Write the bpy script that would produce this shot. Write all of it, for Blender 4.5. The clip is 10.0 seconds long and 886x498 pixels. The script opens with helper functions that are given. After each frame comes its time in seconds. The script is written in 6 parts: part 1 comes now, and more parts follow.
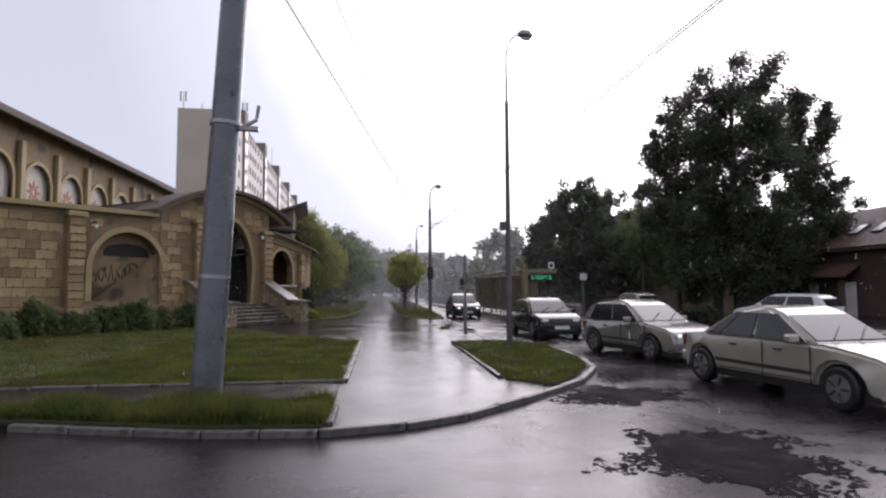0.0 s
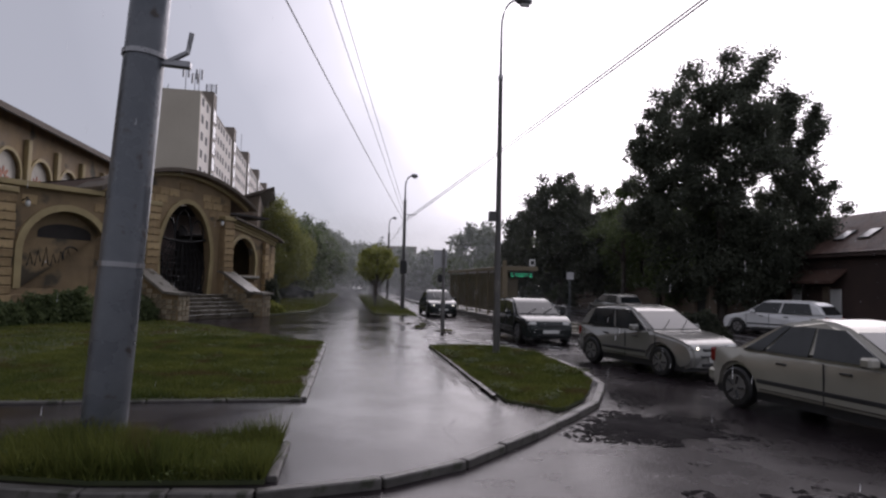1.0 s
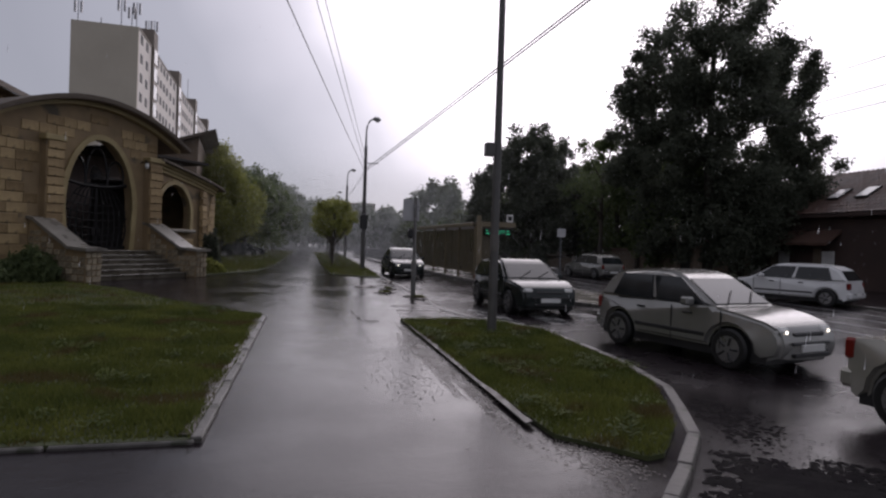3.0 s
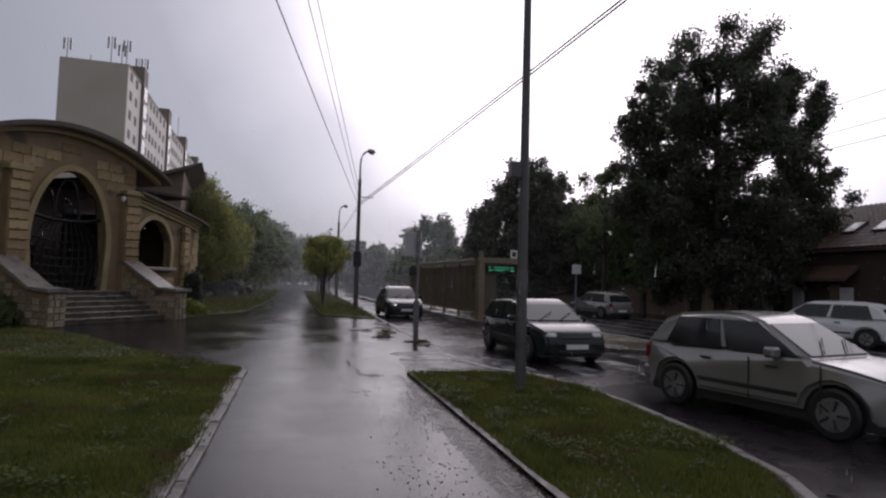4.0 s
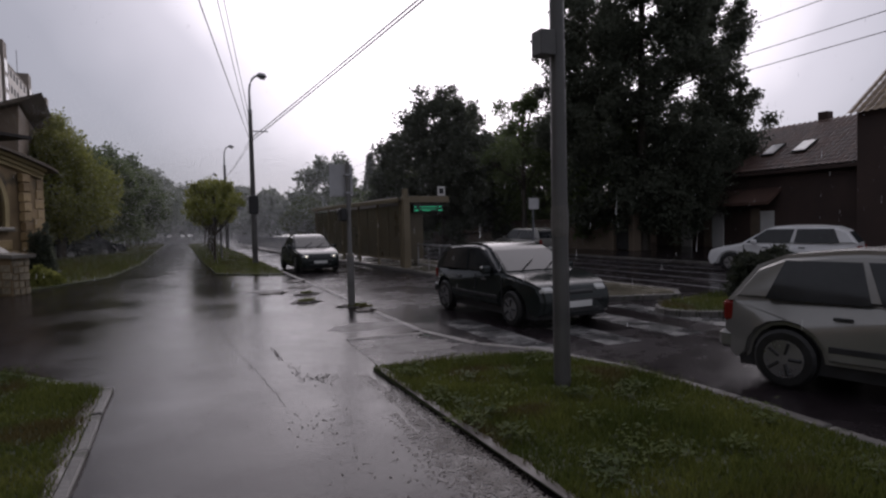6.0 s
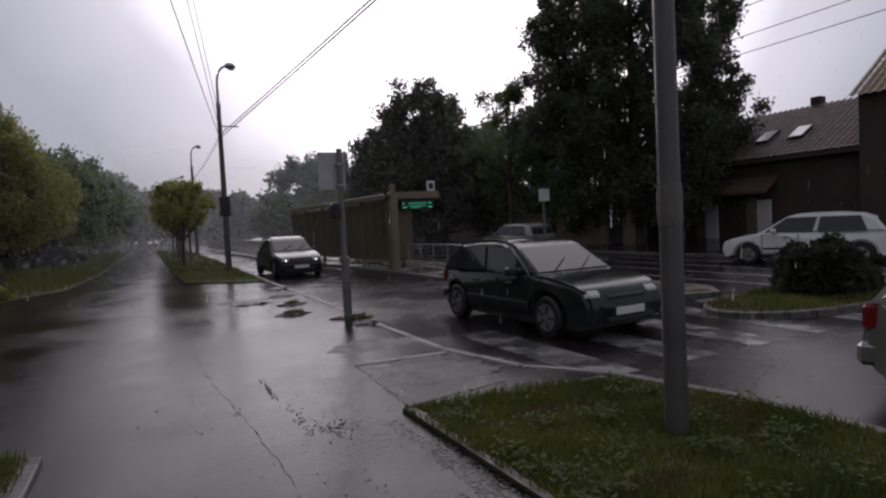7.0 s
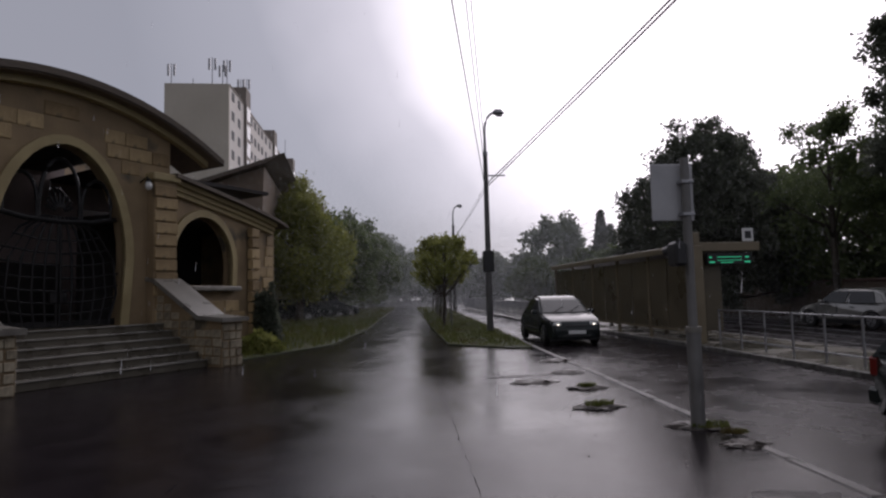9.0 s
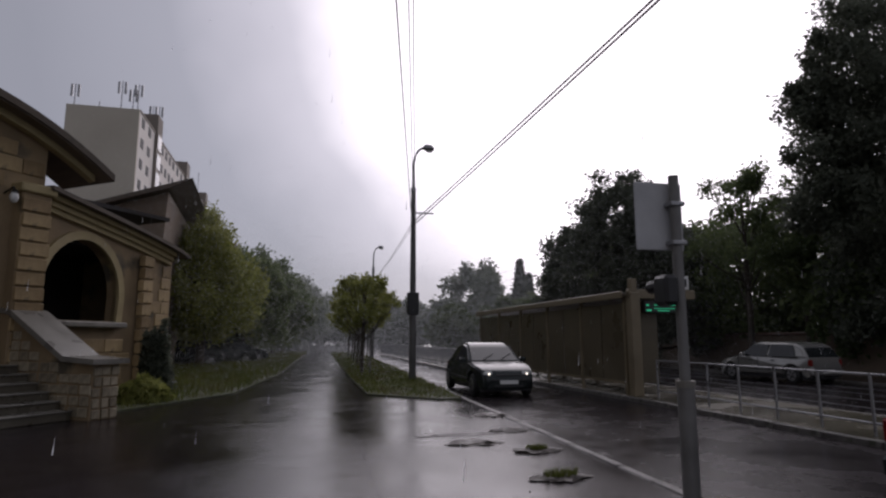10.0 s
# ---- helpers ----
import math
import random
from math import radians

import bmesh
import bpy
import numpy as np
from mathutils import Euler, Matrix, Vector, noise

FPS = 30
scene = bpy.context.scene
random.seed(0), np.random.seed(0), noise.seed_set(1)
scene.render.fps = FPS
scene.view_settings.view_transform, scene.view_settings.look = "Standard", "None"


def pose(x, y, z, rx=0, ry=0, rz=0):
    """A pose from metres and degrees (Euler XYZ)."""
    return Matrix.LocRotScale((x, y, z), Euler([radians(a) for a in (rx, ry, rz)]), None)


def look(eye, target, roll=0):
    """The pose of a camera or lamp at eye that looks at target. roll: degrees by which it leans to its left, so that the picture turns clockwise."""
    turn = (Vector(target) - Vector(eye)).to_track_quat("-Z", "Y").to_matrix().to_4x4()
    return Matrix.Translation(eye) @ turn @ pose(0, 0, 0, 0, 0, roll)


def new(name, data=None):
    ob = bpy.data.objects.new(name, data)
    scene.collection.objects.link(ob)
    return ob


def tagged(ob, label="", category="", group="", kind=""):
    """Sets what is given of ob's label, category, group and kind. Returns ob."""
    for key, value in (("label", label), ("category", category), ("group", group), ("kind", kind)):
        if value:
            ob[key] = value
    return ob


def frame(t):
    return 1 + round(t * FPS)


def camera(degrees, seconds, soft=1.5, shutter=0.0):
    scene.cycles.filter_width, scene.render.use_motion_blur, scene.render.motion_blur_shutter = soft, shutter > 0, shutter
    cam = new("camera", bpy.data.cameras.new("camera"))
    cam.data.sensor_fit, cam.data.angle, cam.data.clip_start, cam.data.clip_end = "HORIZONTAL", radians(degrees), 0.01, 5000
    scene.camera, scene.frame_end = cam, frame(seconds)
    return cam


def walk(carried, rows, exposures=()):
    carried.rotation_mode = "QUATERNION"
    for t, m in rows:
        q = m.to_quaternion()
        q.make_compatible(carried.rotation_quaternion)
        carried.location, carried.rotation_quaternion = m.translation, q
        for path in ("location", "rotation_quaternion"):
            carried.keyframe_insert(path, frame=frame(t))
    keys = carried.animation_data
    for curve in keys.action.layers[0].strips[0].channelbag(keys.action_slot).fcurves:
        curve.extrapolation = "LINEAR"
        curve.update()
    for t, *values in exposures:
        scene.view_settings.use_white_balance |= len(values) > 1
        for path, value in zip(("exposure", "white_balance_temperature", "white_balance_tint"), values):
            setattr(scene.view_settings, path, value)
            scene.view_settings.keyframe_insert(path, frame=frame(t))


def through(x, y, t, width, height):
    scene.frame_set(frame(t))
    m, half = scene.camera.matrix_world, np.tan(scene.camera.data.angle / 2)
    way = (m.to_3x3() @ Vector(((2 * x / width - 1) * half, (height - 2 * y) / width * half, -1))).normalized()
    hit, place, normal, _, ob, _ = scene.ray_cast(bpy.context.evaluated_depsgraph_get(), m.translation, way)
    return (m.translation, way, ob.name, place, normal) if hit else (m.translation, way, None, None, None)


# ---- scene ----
cam = camera(73.3, 10.0, 2.3)
PATH = [
    (0, (-3.304, -23.107, 1.584), (-3.094, -21.123, 1.721), -0.3),
    (0.5, (-3.289, -22.044, 1.643), (-3.058, -20.059, 1.732), -1.5),
    (1, (-3.319, -21.043, 1.649), (-3.012, -19.071, 1.769), 1.3),
    (1.5, (-3.288, -20.053, 1.669), (-2.920, -18.087, 1.668), 0.5),
    (2, (-3.217, -19.147, 1.634), (-2.760, -17.200, 1.587), 1.0),
    (3.5, (-3.111, -16.400, 1.584), (-2.664, -14.451, 1.628), 2.1),
    (4, (-3.119, -15.474, 1.595), (-2.643, -13.534, 1.707), 1.6),
    (4.5, (-3.163, -14.514, 1.637), (-2.743, -12.561, 1.741), -0.9),
    (5, (-3.137, -13.613, 1.617), (-2.638, -11.677, 1.680), 1.3),
    (5.5, (-3.126, -12.756, 1.647), (-2.447, -10.874, 1.650), 1.8),
    (6, (-3.181, -11.803, 1.654), (-2.369, -9.977, 1.569), -1.4),
    (7.5, (-3.043, -9.142, 1.592), (-2.139, -7.359, 1.518), -2.9),
    (8, (-3.064, -8.270, 1.610), (-2.342, -6.405, 1.650), -0.2),
    (8.5, (-3.080, -7.273, 1.575), (-2.678, -5.315, 1.636), 1.8),
    (9, (-3.081, -6.348, 1.516), (-2.962, -4.357, 1.665), -1.4),
    (9.5, (-3.084, -5.556, 1.474), (-2.783, -3.587, 1.660), -0.3),
    (10, (-3.160, -4.849, 1.456), (-2.769, -2.910, 1.755), -0.1),
]
EXPOSURES = [(t, stops, 6350, 22) for t, stops in ((0, 1.3), (0.5, 0.93), (1, 0.62), (2, 0.36), (4, 0.34), (6, 0.22), (8, 0.28), (10, 0.14))]
walk(cam, [(t, look(eye, target, roll)) for t, eye, target, roll in PATH], EXPOSURES)

# ---- sky and sun: overcast, brightest ahead of the walk ----
SUN_AZ, SUN_EL = 29.0, 27.0   # degrees clockwise from +y, above the horizon
sun_way = Vector((math.sin(radians(SUN_AZ)) * math.cos(radians(SUN_EL)), math.cos(radians(SUN_AZ)) * math.cos(radians(SUN_EL)), math.sin(radians(SUN_EL))))
world = bpy.data.worlds.new("overcast_sky")
world.use_nodes = True
scene.world = world
wn, wl = world.node_tree.nodes, world.node_tree.links
wn.clear()
w_out, w_bg = wn.new("ShaderNodeOutputWorld"), wn.new("ShaderNodeBackground")
w_sky = wn.new("ShaderNodeTexSky")
w_sky.sky_type, w_sky.sun_disc = "NISHITA", False
w_sky.sun_elevation, w_sky.sun_rotation = radians(SUN_EL), radians(SUN_AZ)
w_co = wn.new("ShaderNodeTexCoord")
w_dot = wn.new("ShaderNodeVectorMath")
w_dot.operation = "DOT_PRODUCT"
w_dot.inputs[1].default_value = sun_way
w_noise = wn.new("ShaderNodeTexNoise")
w_noise.inputs["Scale"].default_value, w_noise.inputs["Detail"].default_value = 2.2, 4
w_add = wn.new("ShaderNodeMath")
w_add.operation = "MULTIPLY_ADD"
w_add.inputs[1].default_value = 0.12
w_ramp = wn.new("ShaderNodeValToRGB")
els = w_ramp.color_ramp.elements
els[0].position, els[0].color = 0.1, (0.27, 0.285, 0.30, 1)
els[1].position, els[1].color = 1.0, (1.35, 1.32, 1.33, 1)
for at, col in ((0.72, (0.27, 0.287, 0.308, 1)), (0.86, (0.345, 0.362, 0.386, 1)), (0.935, (0.60, 0.605, 0.63, 1)), (0.97, (1.05, 1.03, 1.04, 1))):
    e = els.new(at)
    e.color = col
w_mix = wn.new("ShaderNodeMix")
w_mix.data_type = "RGBA"
w_mix.inputs["Factor"].default_value = 0.95
w_scale = wn.new("ShaderNodeVectorMath")
w_scale.operation = "SCALE"
w_scale.inputs["Scale"].default_value = 0.1
wl.new(w_co.outputs["Generated"], w_dot.inputs[0])
wl.new(w_co.outputs["Generated"], w_noise.inputs["Vector"])
wl.new(w_noise.outputs["Fac"], w_add.inputs[0])
wl.new(w_dot.outputs["Value"], w_add.inputs[2])
wl.new(w_add.outputs["Value"], w_ramp.inputs["Fac"])
wl.new(w_sky.outputs["Color"], w_scale.inputs[0])
wl.new(w_scale.outputs["Vector"], w_mix.inputs["A"])
wl.new(w_ramp.outputs["Color"], w_mix.inputs["B"])
wl.new(w_mix.outputs["Result"], w_bg.inputs["Color"])
w_bg.inputs["Strength"].default_value = 1.0
wl.new(w_bg.outputs["Background"], w_out.inputs["Surface"])
sun = new("sun", bpy.data.lights.new("sun", "SUN"))
sun.data.energy, sun.data.angle, sun.data.color = 0.55, radians(70), (1.0, 0.97, 0.93)
sun.matrix_world = look(sun_way * 100, (0, 0, 0))


# ---- materials ----
def mat(name, a, b, rough=(0.6, 0.8), scale=4.0, fine=60.0, bump=0.3, metal=0.0, ior=1.45, island=0.0, detail=5, bump_dist=0.01, spots=None, stretch=(1, 1, 1), rand=0.0, spec=0.5):
    """Two colours mixed by noise at two scales, with rough patches and fine relief. spots: (colour, threshold, scale) for stains."""
    m = bpy.data.materials.new(name)
    m.use_nodes = True
    n, l = m.node_tree.nodes, m.node_tree.links
    p = n["Principled BSDF"]
    co = n.new("ShaderNodeTexCoord")
    mp = n.new("ShaderNodeMapping")
    mp.inputs["Scale"].default_value = stretch
    l.new(co.outputs["Object"], mp.inputs["Vector"])
    big, small = n.new("ShaderNodeTexNoise"), n.new("ShaderNodeTexNoise")
    big.inputs["Scale"].default_value, big.inputs["Detail"].default_value = scale, detail
    small.inputs["Scale"].default_value, small.inputs["Detail"].default_value = fine, 3
    l.new(mp.outputs["Vector"], big.inputs["Vector"])
    l.new(mp.outputs["Vector"], small.inputs["Vector"])
    mix = n.new("ShaderNodeMath")
    mix.operation = "MULTIPLY_ADD"
    mix.inputs[1].default_value = 0.35
    l.new(small.outputs["Fac"], mix.inputs[0])
    sub = n.new("ShaderNodeMath")
    sub.operation = "MULTIPLY_ADD"
    sub.inputs[1].default_value, sub.inputs[2].default_value = 2.2, -0.77
    l.new(big.outputs["Fac"], sub.inputs[0])
    l.new(sub.outputs[0], mix.inputs[2])
    last = mix.outputs[0]
    if rand or island:
        src = n.new("ShaderNodeObjectInfo") if rand else n.new("ShaderNodeNewGeometry")
        ad = n.new("ShaderNodeMath")
        ad.operation = "MULTIPLY_ADD"
        ad.inputs[1].default_value = rand or island
        l.new(src.outputs["Random" if rand else "Random Per Island"], ad.inputs[0])
        l.new(last, ad.inputs[2])
        sh = n.new("ShaderNodeMath")
        sh.operation = "SUBTRACT"
        sh.inputs[1].default_value = (rand or island) / 2
        l.new(ad.outputs[0], sh.inputs[0])
        last = sh.outputs[0]
    col = n.new("ShaderNodeMix")
    col.data_type = "RGBA"
    col.inputs["A"].default_value, col.inputs["B"].default_value = (*a, 1), (*b, 1)
    l.new(last, col.inputs["Factor"])
    out = col.outputs["Result"]
    if spots:
        sn, st, sc = n.new("ShaderNodeTexNoise"), n.new("ShaderNodeMapRange"), n.new("ShaderNodeMix")
        sn.inputs["Scale"].default_value, sn.inputs["Detail"].default_value = spots[2], 6
        st.inputs["From Min"].default_value, st.inputs["From Max"].default_value = spots[1], spots[1] + 0.08
        sc.data_type = "RGBA"
        sc.inputs["B"].default_value = (*spots[0], 1)
        l.new(co.outputs["Object"], sn.inputs["Vector"])
        l.new(sn.outputs["Fac"], st.inputs["Value"])
        l.new(st.outputs["Result"], sc.inputs["Factor"])
        l.new(out, sc.inputs["A"])
        out = sc.outputs["Result"]
    l.new(out, p.inputs["Base Color"])
    rr = n.new("ShaderNodeMapRange")
    rr.inputs["From Min"].default_value, rr.inputs["From Max"].default_value = 0.35, 0.65
    rr.inputs["To Min"].default_value, rr.inputs["To Max"].default_value = rough
    l.new(big.outputs["Fac"], rr.inputs["Value"])
    l.new(rr.outputs["Result"], p.inputs["Roughness"])
    if bump:
        bp = n.new("ShaderNodeBump")
        bp.inputs["Strength"].default_value, bp.inputs["Distance"].default_value = bump, bump_dist
        l.new(mix.outputs[0], bp.inputs["Height"])
        l.new(bp.outputs["Normal"], p.inputs["Normal"])
    p.inputs["Metallic"].default_value, p.inputs["IOR"].default_value, p.inputs["Specular IOR Level"].default_value = metal, ior, spec
    return m


def wet_ground(name, dark, light, pool_scale, pool_at, rough):
    """Rain-soaked asphalt: gritty where the film is thin, smooth and dark where water stands."""
    m = bpy.data.materials.new(name)
    m.use_nodes = True
    n, l = m.node_tree.nodes, m.node_tree.links
    p = n["Principled BSDF"]
    co = n.new("ShaderNodeTexCoord")

    def tex(scale, detail, rough_=0.55):
        t = n.new("ShaderNodeTexNoise")
        t.inputs["Scale"].default_value, t.inputs["Detail"].default_value, t.inputs["Roughness"].default_value = scale, detail, rough_
        l.new(co.outputs["Object"], t.inputs["Vector"])
        return t.outputs["Fac"]

    def ranged(src, a, b, c, d):
        r_ = n.new("ShaderNodeMapRange")
        for key, value in (("From Min", a), ("From Max", b), ("To Min", c), ("To Max", d)):
            r_.inputs[key].default_value = value
        l.new(src, r_.inputs["Value"])
        return r_.outputs["Result"]

    def math_(op, a, b, c=0.0):
        k = n.new("ShaderNodeMath")
        k.operation = op
        for slot, value in zip(k.inputs, (a, b, c)):
            if isinstance(value, (int, float)):
                slot.default_value = value
            else:
                l.new(value, slot)
        return k.outputs[0]
    pool = ranged(tex(pool_scale, 7, 0.62), pool_at - 0.1, pool_at + 0.2, 0.0, 1.0)
    stain, grit, grain = tex(1.9, 10, 0.7), tex(34, 8, 0.75), tex(150, 2)
    tone = math_("MULTIPLY_ADD", grit, 0.55, math_("MULTIPLY_ADD", stain, 1.5, -0.62))
    tone = math_("MULTIPLY", tone, math_("MULTIPLY_ADD", pool, -0.35, 1.0))
    mix = n.new("ShaderNodeMix")
    mix.data_type = "RGBA"
    mix.inputs["A"].default_value, mix.inputs["B"].default_value = (*dark, 1), (*light, 1)
    l.new(tone, mix.inputs["Factor"])
    l.new(mix.outputs["Result"], p.inputs["Base Color"])
    dry = ranged(stain, 0.3, 0.7, rough[0], rough[1])
    rg = n.new("ShaderNodeMix")
    rg.inputs["B"].default_value = rough[2]
    l.new(pool, rg.inputs["Factor"])
    l.new(dry, rg.inputs["A"])
    l.new(rg.outputs["Result"], p.inputs["Roughness"])
    height = math_("ADD", math_("MULTIPLY", grit, 0.6), math_("MULTIPLY", grain, 0.4))
    mp = n.new("ShaderNodeMapping")
    mp.inputs["Scale"].default_value = (0.8, 1.7, 1.0)
    wave = n.new("ShaderNodeTexNoise")
    wave.inputs["Scale"].default_value, wave.inputs["Detail"].default_value = 1.6, 5
    l.new(co.outputs["Object"], mp.inputs["Vector"])
    l.new(mp.outputs["Vector"], wave.inputs["Vector"])
    b0 = n.new("ShaderNodeBump")
    b0.inputs["Strength"].default_value, b0.inputs["Distance"].default_value = 0.22, 0.02
    l.new(wave.outputs["Fac"], b0.inputs["Height"])
    b2 = n.new("ShaderNodeBump")
    b2.inputs["Strength"].default_value, b2.inputs["Distance"].default_value = 0.35, 0.004
    l.new(tex(17, 2), b2.inputs["Height"])
    l.new(b0.outputs["Normal"], b2.inputs["Normal"])
    b1 = n.new("ShaderNodeBump")
    b1.inputs["Distance"].default_value = 0.006
    l.new(b2.outputs["Normal"], b1.inputs["Normal"])
    l.new(math_("MULTIPLY_ADD", pool, -0.34, 0.48), b1.inputs["Strength"])
    l.new(height, b1.inputs["Height"])
    l.new(b1.outputs["Normal"], p.inputs["Normal"])
    p.inputs["IOR"].default_value, p.inputs["Specular IOR Level"].default_value = 1.33, 0.27
    return m


def leafy(m, through=0.5):
    """Lets light through leaves and blades."""
    n, l = m.node_tree.nodes, m.node_tree.links
    p = n["Principled BSDF"]
    p.inputs["Specular IOR Level"].default_value = 0.25
    tr, mx = n.new("ShaderNodeBsdfTranslucent"), n.new("ShaderNodeMixShader")
    l.new(p.inputs["Base Color"].links[0].from_socket, tr.inputs["Color"])
    mx.inputs["Fac"].default_value = through
    l.new(p.outputs["BSDF"], mx.inputs[1])
    l.new(tr.outputs["BSDF"], mx.inputs[2])
    l.new(mx.outputs["Shader"], n["Material Output"].inputs["Surface"])
    return m


def glow(name, color, strength):
    m = bpy.data.materials.new(name)
    m.use_nodes = True
    p = m.node_tree.nodes["Principled BSDF"]
    p.inputs["Base Color"].default_value = (*color, 1)
    p.inputs["Emission Color"].default_value = (*color, 1)
    p.inputs["Emission Strength"].default_value = strength
    return m


M_ASPHALT = wet_ground("wet_asphalt", (0.009, 0.0068, 0.0077), (0.036, 0.0283, 0.0318), 0.32, 0.52, (0.2, 0.38, 0.1))
M_PAVE = wet_ground("wet_pavement", (0.009, 0.0067, 0.0078), (0.036, 0.0284, 0.032), 0.5, 0.5, (0.11, 0.24, 0.05))
M_PLAT = mat("wet_yellowish_paving", (0.10, 0.09, 0.066), (0.17, 0.152, 0.112), (0.1, 0.35), 0.8, 40, 0.3)
M_KERB = mat("wet_kerb_stone", (0.05, 0.046, 0.041), (0.165, 0.154, 0.142), (0.35, 0.6), 3, 60, 0.6, rand=0.28, bump_dist=0.02, spots=((0.05, 0.052, 0.036), 0.58, 4))
M_LINE = mat("worn_road_paint", (0.10, 0.10, 0.10), (0.26, 0.255, 0.25), (0.12, 0.35), 2, 50, 0.2, spots=((0.05, 0.05, 0.052), 0.5, 2.5))
M_PATCH = mat("dark_patched_asphalt", (0.006, 0.0052, 0.0058), (0.02, 0.0175, 0.0195), (0.6, 0.9), 3, 45, 1.0, bump_dist=0.03, spec=0.03)
M_SLICK = mat("dark_wet_silt", (0.012, 0.0095, 0.0095), (0.032, 0.026, 0.026), (0.3, 0.5), 4, 50, 0.8, bump_dist=0.012, spec=0.22)
M_MUD = mat("wet_brown_mud", (0.022, 0.02, 0.012), (0.05, 0.046, 0.026), (0.6, 0.9), 4, 60, 0.6, bump_dist=0.02)
M_SOIL = mat("wet_lawn_soil", (0.03, 0.038, 0.014), (0.06, 0.072, 0.024), (0.6, 0.9), 2, 40, 0.6, bump_dist=0.03)
M_MUD = mat("sandy_mud", (0.035, 0.028, 0.023), (0.092, 0.077, 0.065), (0.35, 0.6), 5, 60, 0.5)
M_GRASS = leafy(mat("grass_blades", (0.056, 0.08, 0.017), (0.168, 0.18, 0.043), (0.6, 0.8), 0.9, 5, 0, island=0.5, spots=((0.11, 0.088, 0.034), 0.56, 1.1)), 0.3)
M_STONE = mat("weathered_sandstone", (0.20, 0.135, 0.065), (0.47, 0.345, 0.18), (0.6, 0.85), 1.3, 28, 0.9, rand=0.9, bump_dist=0.03, spots=((0.10, 0.085, 0.06), 0.57, 1.6))
M_STONE_W = mat("sandstone_wall", (0.17, 0.118, 0.066), (0.33, 0.242, 0.138), (0.65, 0.9), 0.9, 24, 0.6, bump_dist=0.02, spots=((0.10, 0.085, 0.06), 0.58, 0.8))
M_TRIMST = mat("yellow_arch_stone", (0.30, 0.235, 0.115), (0.42, 0.34, 0.18), (0.55, 0.8), 2.0, 30, 0.4, rand=0.4)
M_RUBBLE = mat("pale_rubble_stone", (0.17, 0.14, 0.095), (0.42, 0.36, 0.255), (0.5, 0.8), 3.0, 30, 0.6, rand=0.8)
M_STEP = mat("wet_step_stone", (0.075, 0.065, 0.05), (0.14, 0.125, 0.095), (0.2, 0.45), 2, 40, 0.4)
M_COPING = mat("grey_coping_slab", (0.13, 0.12, 0.105), (0.25, 0.235, 0.205), (0.2, 0.45), 2, 40, 0.3)
M_ROOF = mat("dark_shingle_roof", (0.07, 0.055, 0.043), (0.14, 0.112, 0.085), (0.65, 0.85), 3, 40, 0.5, stretch=(1, 1, 6))
M_PLASTER = mat("brown_plaster", (0.13, 0.098, 0.072), (0.20, 0.155, 0.115), (0.7, 0.9), 0.8, 20, 0.3)
M_WHITEP = mat("white_panel", (0.36, 0.335, 0.285), (0.56, 0.53, 0.465), (0.6, 0.8), 1.5, 20, 0.2)
M_RED = mat("red_painted_ornament", (0.36, 0.13, 0.08), (0.46, 0.22, 0.14), (0.5, 0.7), 4, 30, 0.1)
M_INNER = mat("pinkish_courtyard_plaster", (0.19, 0.15, 0.14), (0.29, 0.235, 0.215), (0.7, 0.9), 0.8, 16, 0.3)
# shade inside the hall's openings, put into the colour
M_SHADE_IN = mat("painted_interior_shade", (0.02, 0.018, 0.018), (0.05, 0.043, 0.04), (0.7, 0.9), 1.5, 10, 0.2)
M_IRON = mat("black_wrought_iron", (0.012, 0.012, 0.013), (0.03, 0.028, 0.028), (0.3, 0.5), 8, 60, 0.2, metal=0.6)
M_POLE = mat("grey_painted_steel_pole", (0.10, 0.11, 0.125), (0.17, 0.18, 0.195), (0.2, 0.4), 3, 40, 0.25, metal=0.3, spots=((0.07, 0.06, 0.055), 0.62, 6))
M_CONC = mat("wet_concrete_pole", (0.07, 0.068, 0.067), (0.125, 0.12, 0.115), (0.3, 0.5), 2, 50, 0.4)
M_METAL = mat("dull_grey_metal", (0.25, 0.25, 0.26), (0.38, 0.38, 0.39), (0.25, 0.45), 5, 50, 0.1, metal=0.7)
M_GALV = mat("pale_galvanised_steel", (0.30, 0.305, 0.31), (0.44, 0.445, 0.45), (0.35, 0.55), 5, 50, 0.1, metal=0.3)
M_WIRE = mat("black_cable", (0.02, 0.02, 0.02), (0.035, 0.035, 0.035), (0.4, 0.6), 5, 50, 0)
M_BARK = mat("wet_bark", (0.03, 0.024, 0.018), (0.08, 0.065, 0.05), (0.5, 0.8), 3, 25, 0.9, bump_dist=0.03, stretch=(1, 1, 0.25))
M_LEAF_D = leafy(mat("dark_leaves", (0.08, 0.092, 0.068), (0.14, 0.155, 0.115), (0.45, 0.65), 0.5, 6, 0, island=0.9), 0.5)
M_LEAF_K = leafy(mat("blackish_bush_leaves", (0.03, 0.036, 0.025), (0.06, 0.066, 0.045), (0.5, 0.7), 0.8, 8, 0, island=0.9), 0.4)
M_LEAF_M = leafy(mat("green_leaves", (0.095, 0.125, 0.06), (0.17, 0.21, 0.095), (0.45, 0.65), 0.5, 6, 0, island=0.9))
# haze of the rainy distance put into a paler leaf colour
M_LEAF_HAZE = leafy(mat("hazed_far_leaves", (0.15, 0.175, 0.13), (0.24, 0.265, 0.20), (0.45, 0.65), 0.3, 4, 0, island=0.9))
